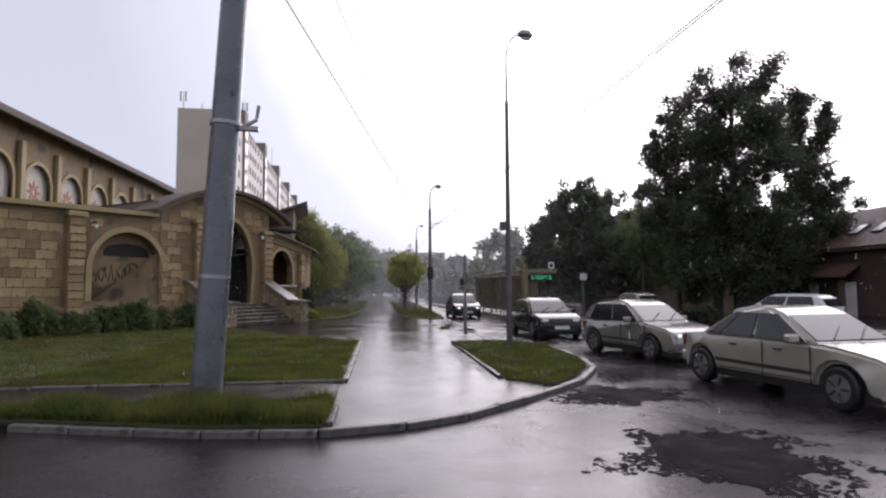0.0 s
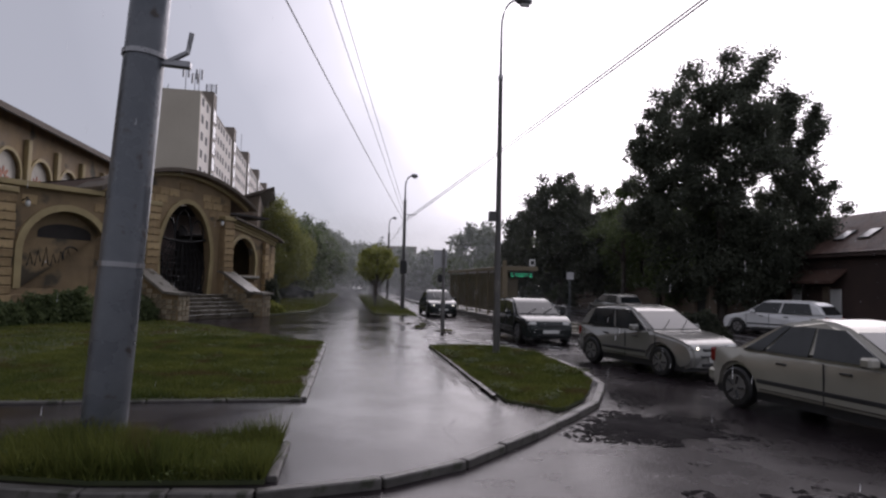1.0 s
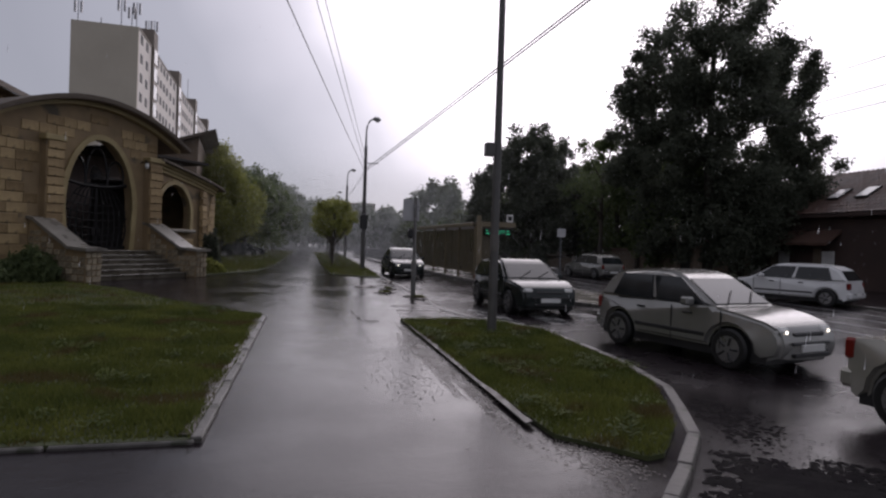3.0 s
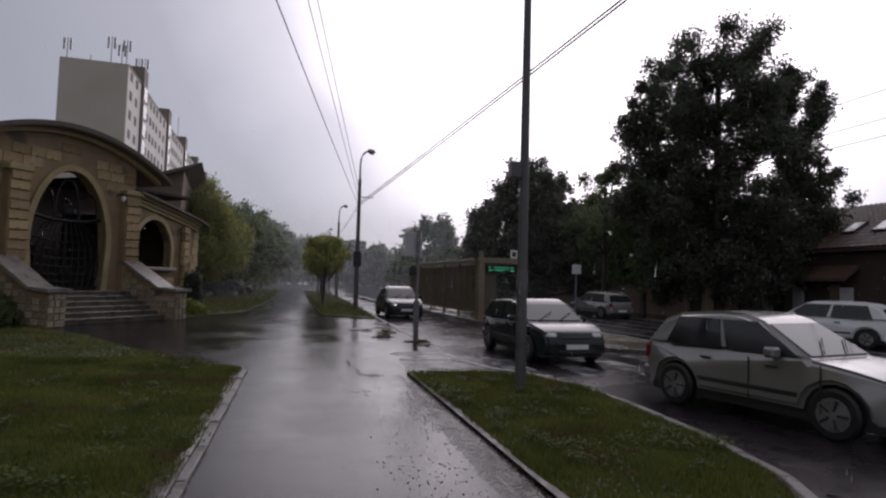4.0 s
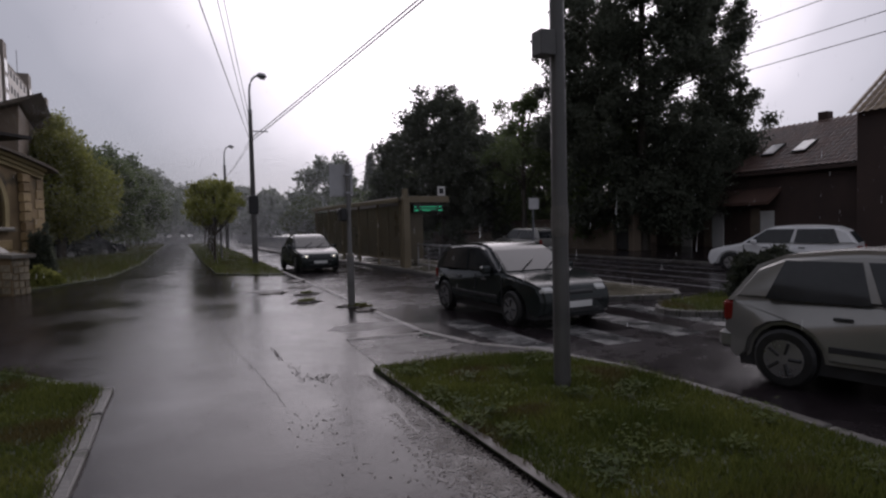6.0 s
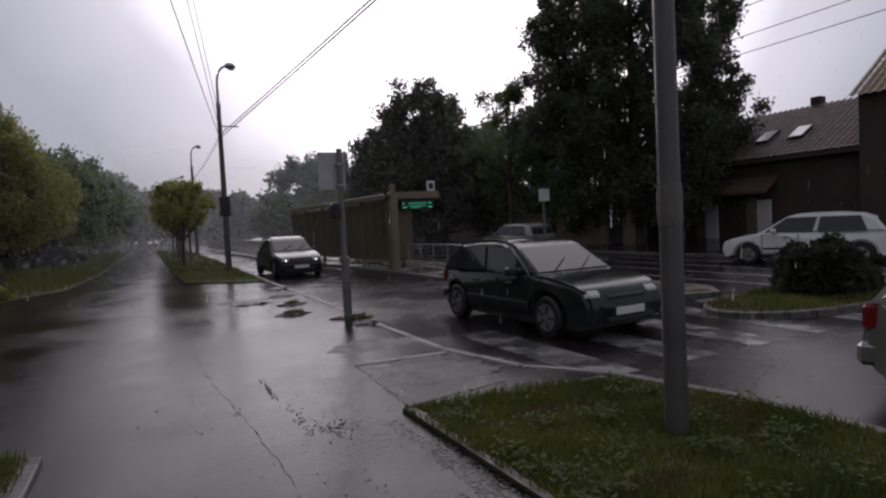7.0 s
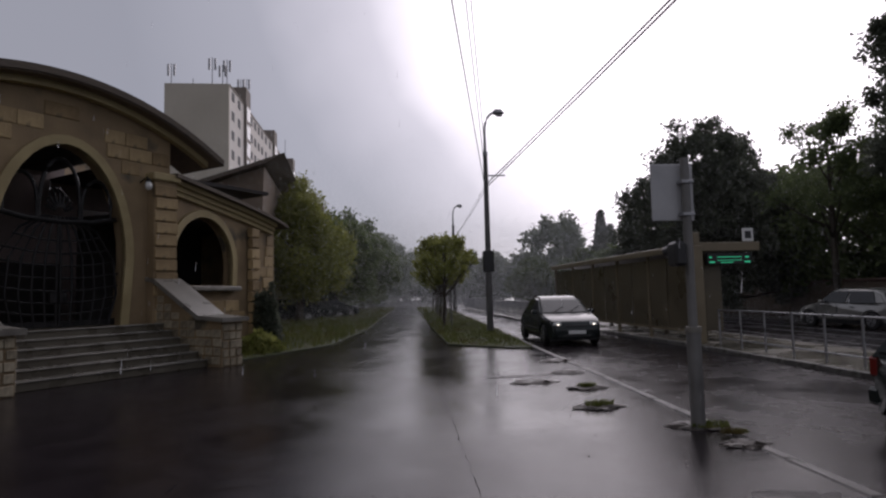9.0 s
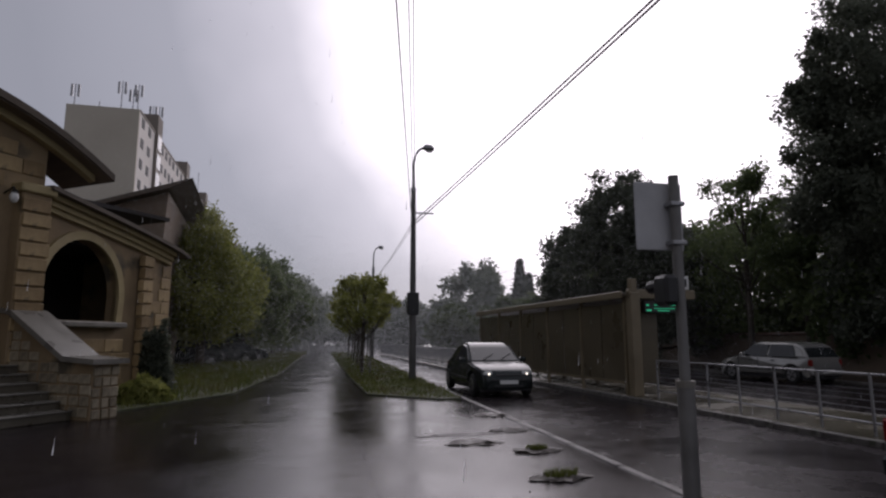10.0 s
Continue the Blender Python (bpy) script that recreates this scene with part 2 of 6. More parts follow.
M_LEAF_L = leafy(mat("yellow_green_leaves", (0.19, 0.21, 0.055), (0.33, 0.34, 0.11), (0.45, 0.65), 0.5, 6, 0, island=0.9))
M_BEIGE = mat("beige_panel_wall", (0.50, 0.45, 0.365), (0.61, 0.555, 0.46), (0.7, 0.9), 0.15, 2, 0.1)
M_FACADE = mat("pale_block_facade", (0.70, 0.65, 0.60), (0.80, 0.76, 0.71), (0.7, 0.9), 0.15, 2, 0.1)
M_TOWER = mat("brown_stair_tower", (0.20, 0.17, 0.145), (0.28, 0.24, 0.205), (0.7, 0.9), 0.2, 2, 0.1)
M_FLATWIN = mat("dark_flat_window", (0.018, 0.018, 0.02), (0.05, 0.048, 0.05), (0.6, 0.75), 0.5, 4, 0)
M_PANE = mat("window_pane", (0.03, 0.035, 0.04), (0.07, 0.075, 0.08), (0.05, 0.12), 0.5, 4, 0)
# pale door colour; on the skylight panes it is painted sky brightness
M_PANEW = mat("pale_pane_and_door", (0.55, 0.55, 0.54), (0.75, 0.74, 0.72), (0.1, 0.25), 0.8, 4, 0)
M_STAIRGL = mat("greyish_stair_glazing", (0.24, 0.24, 0.24), (0.46, 0.46, 0.45), (0.15, 0.3), 0.8, 4, 0)
M_TILE = mat("wet_clay_roof_tile", (0.09, 0.055, 0.045), (0.17, 0.105, 0.085), (0.3, 0.5), 1.2, 20, 0.3, island=0.6)
M_BRICKR = mat("brown_red_plaster", (0.05, 0.033, 0.029), (0.085, 0.057, 0.049), (0.7, 0.9), 0.8, 16, 0.3)
M_OCHRE = mat("ochre_roof_tile", (0.16, 0.11, 0.065), (0.24, 0.17, 0.10), (0.4, 0.6), 1.2, 20, 0.3, island=0.6)
M_SILVER = mat("silver_car_paint", (0.27, 0.265, 0.25), (0.33, 0.325, 0.31), (0.16, 0.26), 2, 30, 0, metal=0.55)
M_CHAMPAGNE = mat("silver_beige_car_paint", (0.36, 0.345, 0.30), (0.42, 0.405, 0.355), (0.14, 0.24), 2, 30, 0, metal=0.45)
M_WHITECAR = mat("white_car_paint", (0.66, 0.66, 0.66), (0.74, 0.74, 0.74), (0.15, 0.25), 2, 30, 0)
M_DARKCAR = mat("dark_green_car_paint", (0.014, 0.018, 0.018), (0.026, 0.032, 0.031), (0.12, 0.22), 2, 30, 0, metal=0.2)
M_GLASS = mat("dark_car_glass", (0.012, 0.014, 0.015), (0.03, 0.033, 0.035), (0.03, 0.08), 2, 20, 0, ior=1.5)
M_TYRE = mat("wet_rubber", (0.012, 0.012, 0.012), (0.025, 0.025, 0.025), (0.35, 0.6), 8, 60, 0.3)
M_RIM = mat("alloy_wheel", (0.32, 0.32, 0.33), (0.42, 0.42, 0.43), (0.25, 0.4), 6, 40, 0, metal=0.8)
M_TRIM = mat("black_plastic_trim", (0.02, 0.02, 0.021), (0.035, 0.035, 0.036), (0.4, 0.6), 6, 40, 0.1)
M_REDLAMP = mat("red_lamp_glass", (0.14, 0.012, 0.01), (0.2, 0.02, 0.016), (0.08, 0.15), 6, 40, 0)
M_LAMPGL = glow("lit_headlight", (1.0, 0.93, 0.75), 2.5)
M_LAMPOFF = mat("clear_lamp_glass", (0.55, 0.55, 0.53), (0.7, 0.7, 0.68), (0.06, 0.12), 6, 40, 0)
M_GREEN = glow("green_lit_letters", (0.03, 0.75, 0.35), 0.28)
M_SIGNP = mat("galvanised_sign_pole", (0.125, 0.121, 0.117), (0.21, 0.204, 0.195), (0.35, 0.55), 3, 40, 0.2)
M_SIGNB = mat("grey_sign_back", (0.40, 0.40, 0.41), (0.52, 0.52, 0.53), (0.4, 0.6), 3, 40, 0.1)
M_SHELTER = mat("brown_shelter_panel", (0.07, 0.056, 0.034), (0.12, 0.098, 0.06), (0.25, 0.5), 1, 16, 0.1)
M_TAN = mat("tan_painted_metal", (0.15, 0.12, 0.075), (0.22, 0.18, 0.115), (0.3, 0.5), 1.5, 20, 0.1)
M_RAIN = leafy(mat("falling_water", (0.75, 0.77, 0.8), (0.85, 0.87, 0.9), (0.15, 0.3), 1, 4, 0), 0.65)
M_WEED = leafy(mat("broad_weed_leaves", (0.05, 0.075, 0.02), (0.12, 0.145, 0.04), (0.65, 0.85), 2, 12, 0, island=0.7), 0.35)
M_PAPER = mat("white_notice", (0.6, 0.6, 0.58), (0.72, 0.72, 0.70), (0.5, 0.7), 4, 30, 0)


# ---- mesh builders ----
def finish(name, bm, material, parent=None, label="", smooth=False):
    me = bpy.data.meshes.new(name)
    bm.to_mesh(me)
    bm.free()
    if smooth:
        me.polygons.foreach_set("use_smooth", [True] * len(me.polygons))
        me.set_sharp_from_angle(angle=radians(38))
    me.materials.append(material)
    ob = new(name, me)
    ob.parent = parent
    return tagged(ob, label)


def part(name, bm, material, parent, label="", smooth=False):
    return finish(name, bm, material, parent, label, smooth)


def share(name, me, parent, m):
    ob = new(name, me)
    ob.parent = parent
    ob.matrix_local = m
    return ob


def thing(name, m, label, category, group="", kind=""):
    ob = new(name)
    ob.matrix_world = m
    return tagged(ob, label, category, group, kind)


def box(x0, x1, y0, y1, z0, z1, bevel=0.0, bm=None):
    own = bm is None
    b = bmesh.new()
    vs = [b.verts.new((x, y, z)) for z in (z0, z1) for y in (y0, y1) for x in (x0, x1)]
    for f in ((0, 2, 3, 1), (4, 5, 7, 6), (0, 1, 5, 4), (2, 6, 7, 3), (0, 4, 6, 2), (1, 3, 7, 5)):
        b.faces.new([vs[i] for i in f])
    if bevel:
        bmesh.ops.bevel(b, geom=b.edges[:], offset=bevel, segments=1, affect="EDGES")
    if own:
        return b
    me = bpy.data.meshes.new("tmp")
    b.to_mesh(me)
    b.free()
    bm.from_mesh(me)
    bpy.data.meshes.remove(me)
    return bm


def tube(points, radii, n=10, bm=None):
    """A tapered tube along points, closed at both ends."""
    bm = bm or bmesh.new()
    pts = [Vector(p) for p in points]
    rings = []
    for i, p in enumerate(pts):
        way = (pts[min(i + 1, len(pts) - 1)] - pts[max(i - 1, 0)]).normalized()
        side = way.cross(Vector((0.31, 0.17, 1)) if abs(way.z) < 0.9 else Vector((1, 0.2, 0))).normalized()
        up = side.cross(way)
        r = radii[i] if isinstance(radii, (list, tuple)) else radii
        rings.append([bm.verts.new(p + (side * math.cos(a) + up * math.sin(a)) * r) for a in (math.tau * k / n for k in range(n))])
    for a, b in zip(rings, rings[1:]):
        for k in range(n):
            bm.faces.new((a[k], a[(k + 1) % n], b[(k + 1) % n], b[k]))
    bm.faces.new(rings[0][::-1])
    bm.faces.new(rings[-1])
    bmesh.ops.recalc_face_normals(bm, faces=bm.faces[:])
    return bm


def prism(outline, y0, y1, holes=()):
    """A plate in the xz plane from y0 to y1 with its outline and openings cut through."""
    bm = bmesh.new()
    edges = []
    for loop in (outline, *holes):
        vs = [bm.verts.new((x, y0, z)) for x, z in loop]
        edges += [bm.edges.new((vs[i], vs[(i + 1) % len(vs)])) for i in range(len(vs))]
    bmesh.ops.triangle_fill(bm, use_beauty=True, edges=edges)
    out = bmesh.ops.extrude_face_region(bm, geom=bm.faces[:])
    bmesh.ops.translate(bm, vec=(0, y1 - y0, 0), verts=[v for v in out["geom"] if isinstance(v, bmesh.types.BMVert)])
    bmesh.ops.recalc_face_normals(bm, faces=bm.faces[:])
    return bm


def slab(outline, z0, z1):
    """A flat slab over an outline in plan."""
    bm = prism(outline, z0, z1)
    for v in bm.verts:
        v.co = Vector((v.co.x, v.co.z, v.co.y))
    bmesh.ops.recalc_face_normals(bm, faces=bm.faces[:])
    return bm


def arch(cx, zb, zs, apex, half, foot=None, n=18, power=1.0):
    """The outline of an arch: foot to springing, then a half ellipse."""
    foot = foot or half
    pts = [(cx + foot, zb), (cx + half, zs)]
    for k in range(1, n):
        a = math.pi * k / n
        pts.append((cx + half * math.cos(a), zs + (apex - zs) * math.sin(a) ** power))
    return pts + [(cx - half, zs), (cx - foot, zb)]


def inside(px, py, poly):
    hit = np.zeros(len(px), bool)
    for (x0, y0), (x1, y1) in zip(poly, poly[1:] + poly[:1]):
        if y0 != y1:
            hit ^= ((y0 > py) != (y1 > py)) & (px < (x1 - x0) * (py - y0) / (y1 - y0) + x0)
    return hit


def from_arrays(name, verts, per, material, parent=None, label=""):
    """A mesh of many separate faces with `per` corners each."""
    count = len(verts) // per
    me = bpy.data.meshes.new(name)
    me.vertices.add(len(verts))
    me.vertices.foreach_set("co", np.asarray(verts, np.float32).ravel())
    me.loops.add(len(verts))
    me.loops.foreach_set("vertex_index", np.arange(len(verts), dtype=np.int32))
    me.polygons.add(count)
    me.polygons.foreach_set("loop_start", np.arange(0, len(verts), per, dtype=np.int32))
    me.update(calc_edges=True)
    me.materials.append(material)
    ob = new(name, me)
    ob.parent = parent
    return tagged(ob, label)


def grass(poly, count, height, seed, label):
    rng = np.random.default_rng(seed)
    p = np.array(poly)
    lo, hi = p.min(0), p.max(0)
    xy = rng.uniform(lo, hi, (count * 3, 2))
    xy = xy[inside(xy[:, 0], xy[:, 1], poly)][:count]
    n = len(xy)
    tuft = 0.6 + 0.8 * np.abs(np.sin(xy[:, 0] * 1.7 + 2 * np.sin(xy[:, 1] * 0.9)) * np.cos(xy[:, 1] * 2.3 + xy[:, 0]))
    h = height * tuft * rng.uniform(0.5, 1.5, n)
    a, lean = rng.uniform(0, math.tau, n), rng.uniform(0.1, 0.8, n) * h
    w = rng.uniform(0.0045, 0.0095, n)
    b = rng.uniform(0, math.tau, n)
    v = np.zeros((n, 3, 3))
    v[:, 0] = np.c_[xy[:, 0] - w * np.cos(a), xy[:, 1] - w * np.sin(a), np.full(n, 0.035)]
    v[:, 1] = np.c_[xy[:, 0] + w * np.cos(a), xy[:, 1] + w * np.sin(a), np.full(n, 0.035)]
    v[:, 2] = np.c_[xy[:, 0] + lean * np.cos(b), xy[:, 1] + lean * np.sin(b), 0.035 + h]
    return tagged(from_arrays("grass", v.reshape(-1, 3), 3, M_GRASS), label, "grass", kind="stuff")


# ---- ground ----
ROAD = -0.07
tagged(finish("ground", box(-1500, 1500, -1200, 1800, ROAD - 0.5, ROAD), M_ASPHALT), "dark wet asphalt roadway with puddles and patches", "road", kind="structure")
KERB_LINE = [(-40, -15.2), (-7.7, -15.35), (-5.3, -16.0), (-4.0, -16.12), (-3.0, -15.88), (-2.2, -15.4), (-1.2, -14.4), (-0.3, -13.4), (0.24, -12.75), (0.64, -12.0), (1.08, -11.1), (1.33, -9.7), (1.42, -8.0), (1.38, -6.6), (1.05, -5.4), (0.5, -4.6), (0.22, -3.2), (0.22, -1.2), (0.3, 4.0), (0.35, 9.5), (0.6, 20.0), (0.8, 60.0), (1.0, 220.0)]
tagged(finish("pavement", slab(KERB_LINE + [(-60, 220), (-60, -15.2)], ROAD - 0.3, 0.0), M_PAVE), "wet grey asphalt pavement shining with rain", "pavement", kind="structure")
FAR_KERB = [(15.2, -60), (15.0, -4.0), (14.6, 2.0), (14.4, 30.0), (14.0, 220.0)]
tagged(finish("pavement_far", slab(FAR_KERB + [(70, 220), (70, -60)], ROAD - 0.3, 0.0), M_PAVE), "wet pavement across the road", "pavement", kind="structure")
PLATFORM = [(4.7, -0.6), (5.0, -1.7), (6.6, -2.2), (7.2, -1.5), (7.2, 12), (6.4, 60), (2.6, 60), (3.0, 24), (3.8, 20), (4.4, 9.4)]
tagged(finish("pavement_platform", slab(PLATFORM, ROAD - 0.3, 0.02), M_PLAT), "wet yellowish raised tram stop platform between the roadways", "platform", kind="structure")

LAWN = [(-3.93, -12.47), (-3.93, -4.81), (-4.57, -3.95), (-5.4, -3.0), (-6.6, -1.4), (-8.2, 1.2), (-10.2, 3.2), (-14.0, 0.6), (-24, -14.0), (-24, -12.8)]
STRIP = [(-3.95, -15.95), (-3.93, -14.78), (-24, -14.9), (-24, -15.1), (-7.7, -15.2), (-5.3, -15.86)]
ISLAND = [(-1.2, -5.3), (-1.15, -8.4), (-1.15, -10.7), (-1.05, -12.7), (-0.55, -13.3), (-0.38, -13.25), (0.12, -12.65), (0.5, -11.95), (0.92, -11.05), (1.17, -9.65), (1.26, -8.0), (1.22, -6.7), (0.85, -5.6)]
VERGE = [(-0.35, 9.6), (0.2, 9.6), (0.35, 14), (0.45, 20), (0.65, 60), (-2.2, 60), (-2.1, 20), (-1.95, 11.3)]
FARLAWN = [(-7.3, 8.4), (-5.45, 12.3), (-4.9, 20), (-4.6, 60), (-30, 60), (-20, 24), (-8.4, 11.6)]
LAWNS = ((LAWN, 130000, 0.055, "short wet green lawn beside the pavement"), (STRIP, 46000, 0.19, "rough grass strip along the kerb"), (ISLAND, 60000, 0.055, "wet green grass island with a curved kerb"),
         (VERGE, 40000, 0.10, "grass verge with young trees beside the road"), (FARLAWN, 110000, 0.24, "tall grass beside the path"))
for i, (poly, count, height, label) in enumerate(LAWNS):
    tagged(finish("lawn_soil", slab(poly, 0.0, 0.035), M_SOIL), "dark wet soil under the grass", "lawn", kind="structure")
    grass(poly, count, height, 20 + i, label)

grass([(-3.97, -12.4), (-3.97, -4.9), (-5.4, -3.2), (-9.5, -3.5), (-9.5, -12.5)], 130000, 0.055, 41, "dense short wet lawn beside the pavement")
grass([(-3.97, -15.9), (-3.96, -14.8), (-8.5, -14.84), (-7.7, -15.2), (-5.3, -15.84)], 22000, 0.11, 42, "rough grass strip along the kerb")


# bare sandy soil along the lawn edging and the island's walk side
def bare_strip(x, y0, y1, reach, seed, label):
    bm = bmesh.new()
    rows = []
    n = int(abs(y1 - y0) / 0.08)
    for k in range(n + 1):
        y = y0 + (y1 - y0) * k / n
        w = reach * (0.55 + 0.55 * noise.noise(Vector((y * 0.9, seed, 0))) + 0.35 * noise.noise(Vector((y * 4.2, seed, 3))))
        w = math.copysign(max(0.015, abs(w)), reach)
        rows.append([bm.verts.new((x, y, 0.044)), bm.verts.new((x + w * 0.6, y, 0.058 + 0.006 * noise.noise(Vector((y * 9, seed, 1))))), bm.verts.new((x + w, y, 0.034))])
    for a, b in zip(rows, rows[1:]):
        for i in (0, 1):
            bm.faces.new((a[i], a[i + 1], b[i + 1], b[i]))
    bmesh.ops.recalc_face_normals(bm, faces=bm.faces[:])
    tagged(finish("bare_soil", bm, M_MUD, smooth=True), label, "bare soil", "bare soil strips", "structure")


bare_strip(-3.945, -12.4, -4.95, -0.22, 5, "bare sandy soil beside the lawn edging")
bare_strip(-1.19, -12.4, -5.4, 0.16, 9, "bare sandy soil beside the grass island")
bare_strip(-3.95, -15.85, -14.85, -0.28, 12, "bare sandy soil at the end of the grass strip")


def broken_patch(cx, cy, rx, ry, count, seed, label, level=None, material=None, flake=(0.008, 0.036)):
    """Washed-out asphalt: a field of thin dark flakes, dense in the middle and ragged at the rim."""
    rng = np.random.default_rng(seed)
    g = np.c_[rng.normal(0, 0.62, count), rng.normal(0, 0.62, count)]
    rag = np.array([noise.noise(Vector((x * 1.6 + seed, y * 1.6, 0))) + 0.6 * noise.noise(Vector((x * 5, y * 5 + seed, 1))) for x, y in g])
    g = g[np.hypot(g[:, 0], g[:, 1]) < 0.95 + 0.9 * rag]
    x, y = cx + g[:, 0] * rx, cy + g[:, 1] * ry
    off_kerb = [(-60, 220), (-60, -15.2)] + [(px + 0.1, py - 0.1) for px, py in KERB_LINE]
    keep = ~inside(x, y, off_kerb) if level is None else ~inside(x, y, ISLAND)
    x, y = x[keep], y[keep]
    n, level = len(x), ROAD if level is None else level
    turn, q = rng.uniform(0, math.tau, n), rng.uniform(*flake, n)
    v = np.zeros((n, 4, 3))
    for k in range(4):
        v[:, k] = np.c_[x + q * np.cos(turn + k * 1.57) * rng.uniform(0.5, 1.5, n), y + q * np.sin(turn + k * 1.57) * rng.uniform(0.5, 1.5, n), level + 0.003 + 0.1 * flake[1] * rng.uniform(0, 1, n)]
    tagged(from_arrays("road_patch", v.reshape(-1, 3), 4, material or M_PATCH), label, "road patch" if material is None else "mud", kind="stuff")


def worn_patch(cx, cy, rx, ry, turn, seed, label, level=ROAD):
    """A shallow worn-out area of coarse dark asphalt with a ragged outline."""
    bm = bmesh.new()
    rings = []
    for r in (0.0, 0.35, 0.7, 0.9, 1.0):
        loop = []
        for k in range(72):
            a = math.tau * k / 72
            way = Vector((math.cos(a), math.sin(a), 0))
            rag = 1 + 0.30 * noise.noise(way * 1.7 + Vector((seed, 0, 0))) + 0.22 * noise.noise(way * 6 + Vector((0, seed, 0))) + 0.12 * noise.noise(way * 19 + Vector((seed, seed, 0)))
            u, w = way.x * rx * r * rag, way.y * ry * r * rag
            c, q = math.cos(turn), math.sin(turn)
            loop.append(bm.verts.new((cx + u * c - w * q, cy + u * q + w * c, level + (0.007 if r < 1 else 0.001) + 0.004 * noise.noise(Vector((u * 9, w * 9, seed))) * (r < 1))))
        rings.append(loop)
    for a, b in zip(rings, rings[1:]):
        for k in range(72):
            bm.faces.new((a[k], b[k], b[(k + 1) % 72], a[(k + 1) % 72]))
    bmesh.ops.remove_doubles(bm, verts=bm.verts[:], dist=0.0005)
    bmesh.ops.recalc_face_normals(bm, faces=bm.faces[:])
    tagged(finish("worn_patch", bm, M_PATCH if level < 0 else M_SLICK, smooth=True), label, "road patch", "worn road patches", "structure")


worn_patch(0.5, -14.0, 0.75, 0.42, -0.9, 3, "dark worn-out asphalt patch beside the kerb")
worn_patch(0.2, -17.4, 0.62, 0.85, -0.5, 8, "dark worn-out asphalt patch in the roadway")
broken_patch(0.4, -14.0, 1.05, 0.95, 6500, 4, "dark broken asphalt patch with ragged edges")
broken_patch(0.1, -17.3, 1.0, 1.2, 8000, 11, "dark broken asphalt patch in the roadway")
broken_patch(-1.35, -9.2, 0.26, 3.2, 14000, 8, "sandy mud washed along the grass edge", 0.0, M_MUD, (0.003, 0.014))
broken_patch(-0.9, -13.2, 0.35, 0.6, 1500, 9, "sandy mud washed along the grass edge", 0.0, M_MUD, (0.003, 0.014))
broken_patch(-4.02, -8.0, 0.1, 2.6, 1500, 10, "sandy mud along the lawn edging", 0.036, M_MUD, (0.003, 0.014))
worn_patch(-0.45, -2.4, 0.62, 0.42, 0.2, 21, "dark wet mud on the pavement behind the dropped kerb", 0.0)
worn_patch(-0.35, -4.25, 0.6, 0.5, -0.3, 25, "dark wet mud on the dropped pavement", 0.005)
worn_patch(-0.9, 4.4, 0.75, 0.16, 0.1, 33, "low strip of dark silt on the wet pavement", 0.0)
def litter(spots, seed, label):
    """Small wet crumbs of leaf and grit lying on the pavement: (x, y, spread x, spread y, count, largest)."""
    rng = random.Random(seed)
    verts, faces = [], []
    for cx, cy, sx, sy, count, big in spots:
        for _ in range(count):
            x, y = cx + rng.gauss(0, 0.5) * sx, cy + rng.gauss(0, 0.5) * sy
            r, turn = big * rng.uniform(0.25, 1) ** 1.6, rng.uniform(0, math.tau)
            k0, n = len(verts), rng.randint(4, 6)
            for k in range(n):
                a = turn + math.tau * k / n
                q = r * rng.uniform(0.55, 1.2)
                u, w = q * math.cos(a), 0.6 * q * math.sin(a)
                verts.append((x + u * math.cos(turn) - w * math.sin(turn), y + u * math.sin(turn) + w * math.cos(turn), 0.001))
            verts.append((x, y, 0.004 + r * rng.uniform(0.15, 0.45)))
            faces += [(k0 + k, k0 + (k + 1) % n, k0 + n) for k in range(n)]
    me = bpy.data.meshes.new("leaf_litter")
    me.from_pydata(verts, [], faces)
    me.materials.append(M_MUD)
    tagged(new("leaf_litter", me), label, "leaf litter", kind="stuff")


litter([(-1.81, -5.35, 0.16, 0.24, 150, 0.016), (-2.06, -3.9, 0.03, 0.5, 60, 0.02), (-2.0, -5.0, 0.05, 0.5, 60, 0.018), (-1.9, -4.2, 1.3, 0.9, 110, 0.016), (-2.1, -6.9, 0.3, 0.5, 90, 0.016),
        (-2.3, -8.0, 1.5, 2.4, 130, 0.014), (-1.75, -8.6, 0.5, 1.5, 220, 0.017), (-1.95, -10.6, 0.55, 1.2, 240, 0.017), (-1.3, -7.4, 0.3, 1.0, 120, 0.015), (-3.1, -3.2, 1.2, 1.6, 60, 0.014), (-2.6, -1.0, 2.2, 2.0, 80, 0.018)],
       77, "dark wet crumbs of leaf and grit on the pavement")
broken_patch(-0.4, -4.2, 0.7, 0.7, 2500, 15, "dark wet grit on the dropped pavement", 0.006, M_PATCH, (0.002, 0.007))
broken_patch(1.05, -12.1, 0.45, 0.9, 700, 6, "dark washed-down grit beside the kerb")
tagged(finish("apron_patch", slab([(-1.0, -3.35), (0.02, -3.5), (0.05, -5.0), (-1.1, -5.2)], 0.0, 0.005), M_ASPHALT), "dark asphalt patch at the dropped kerb", "pavement patch", kind="structure")
for i in range(5):
    x = 0.95 + 1.22 * i
    tagged(finish("zebra_bar", box(x, x + 0.58, -5.3, -2.3, ROAD, ROAD + 0.005), M_LINE), "worn white zebra crossing bar on wet asphalt", "road marking", "zebra bars", "structure")


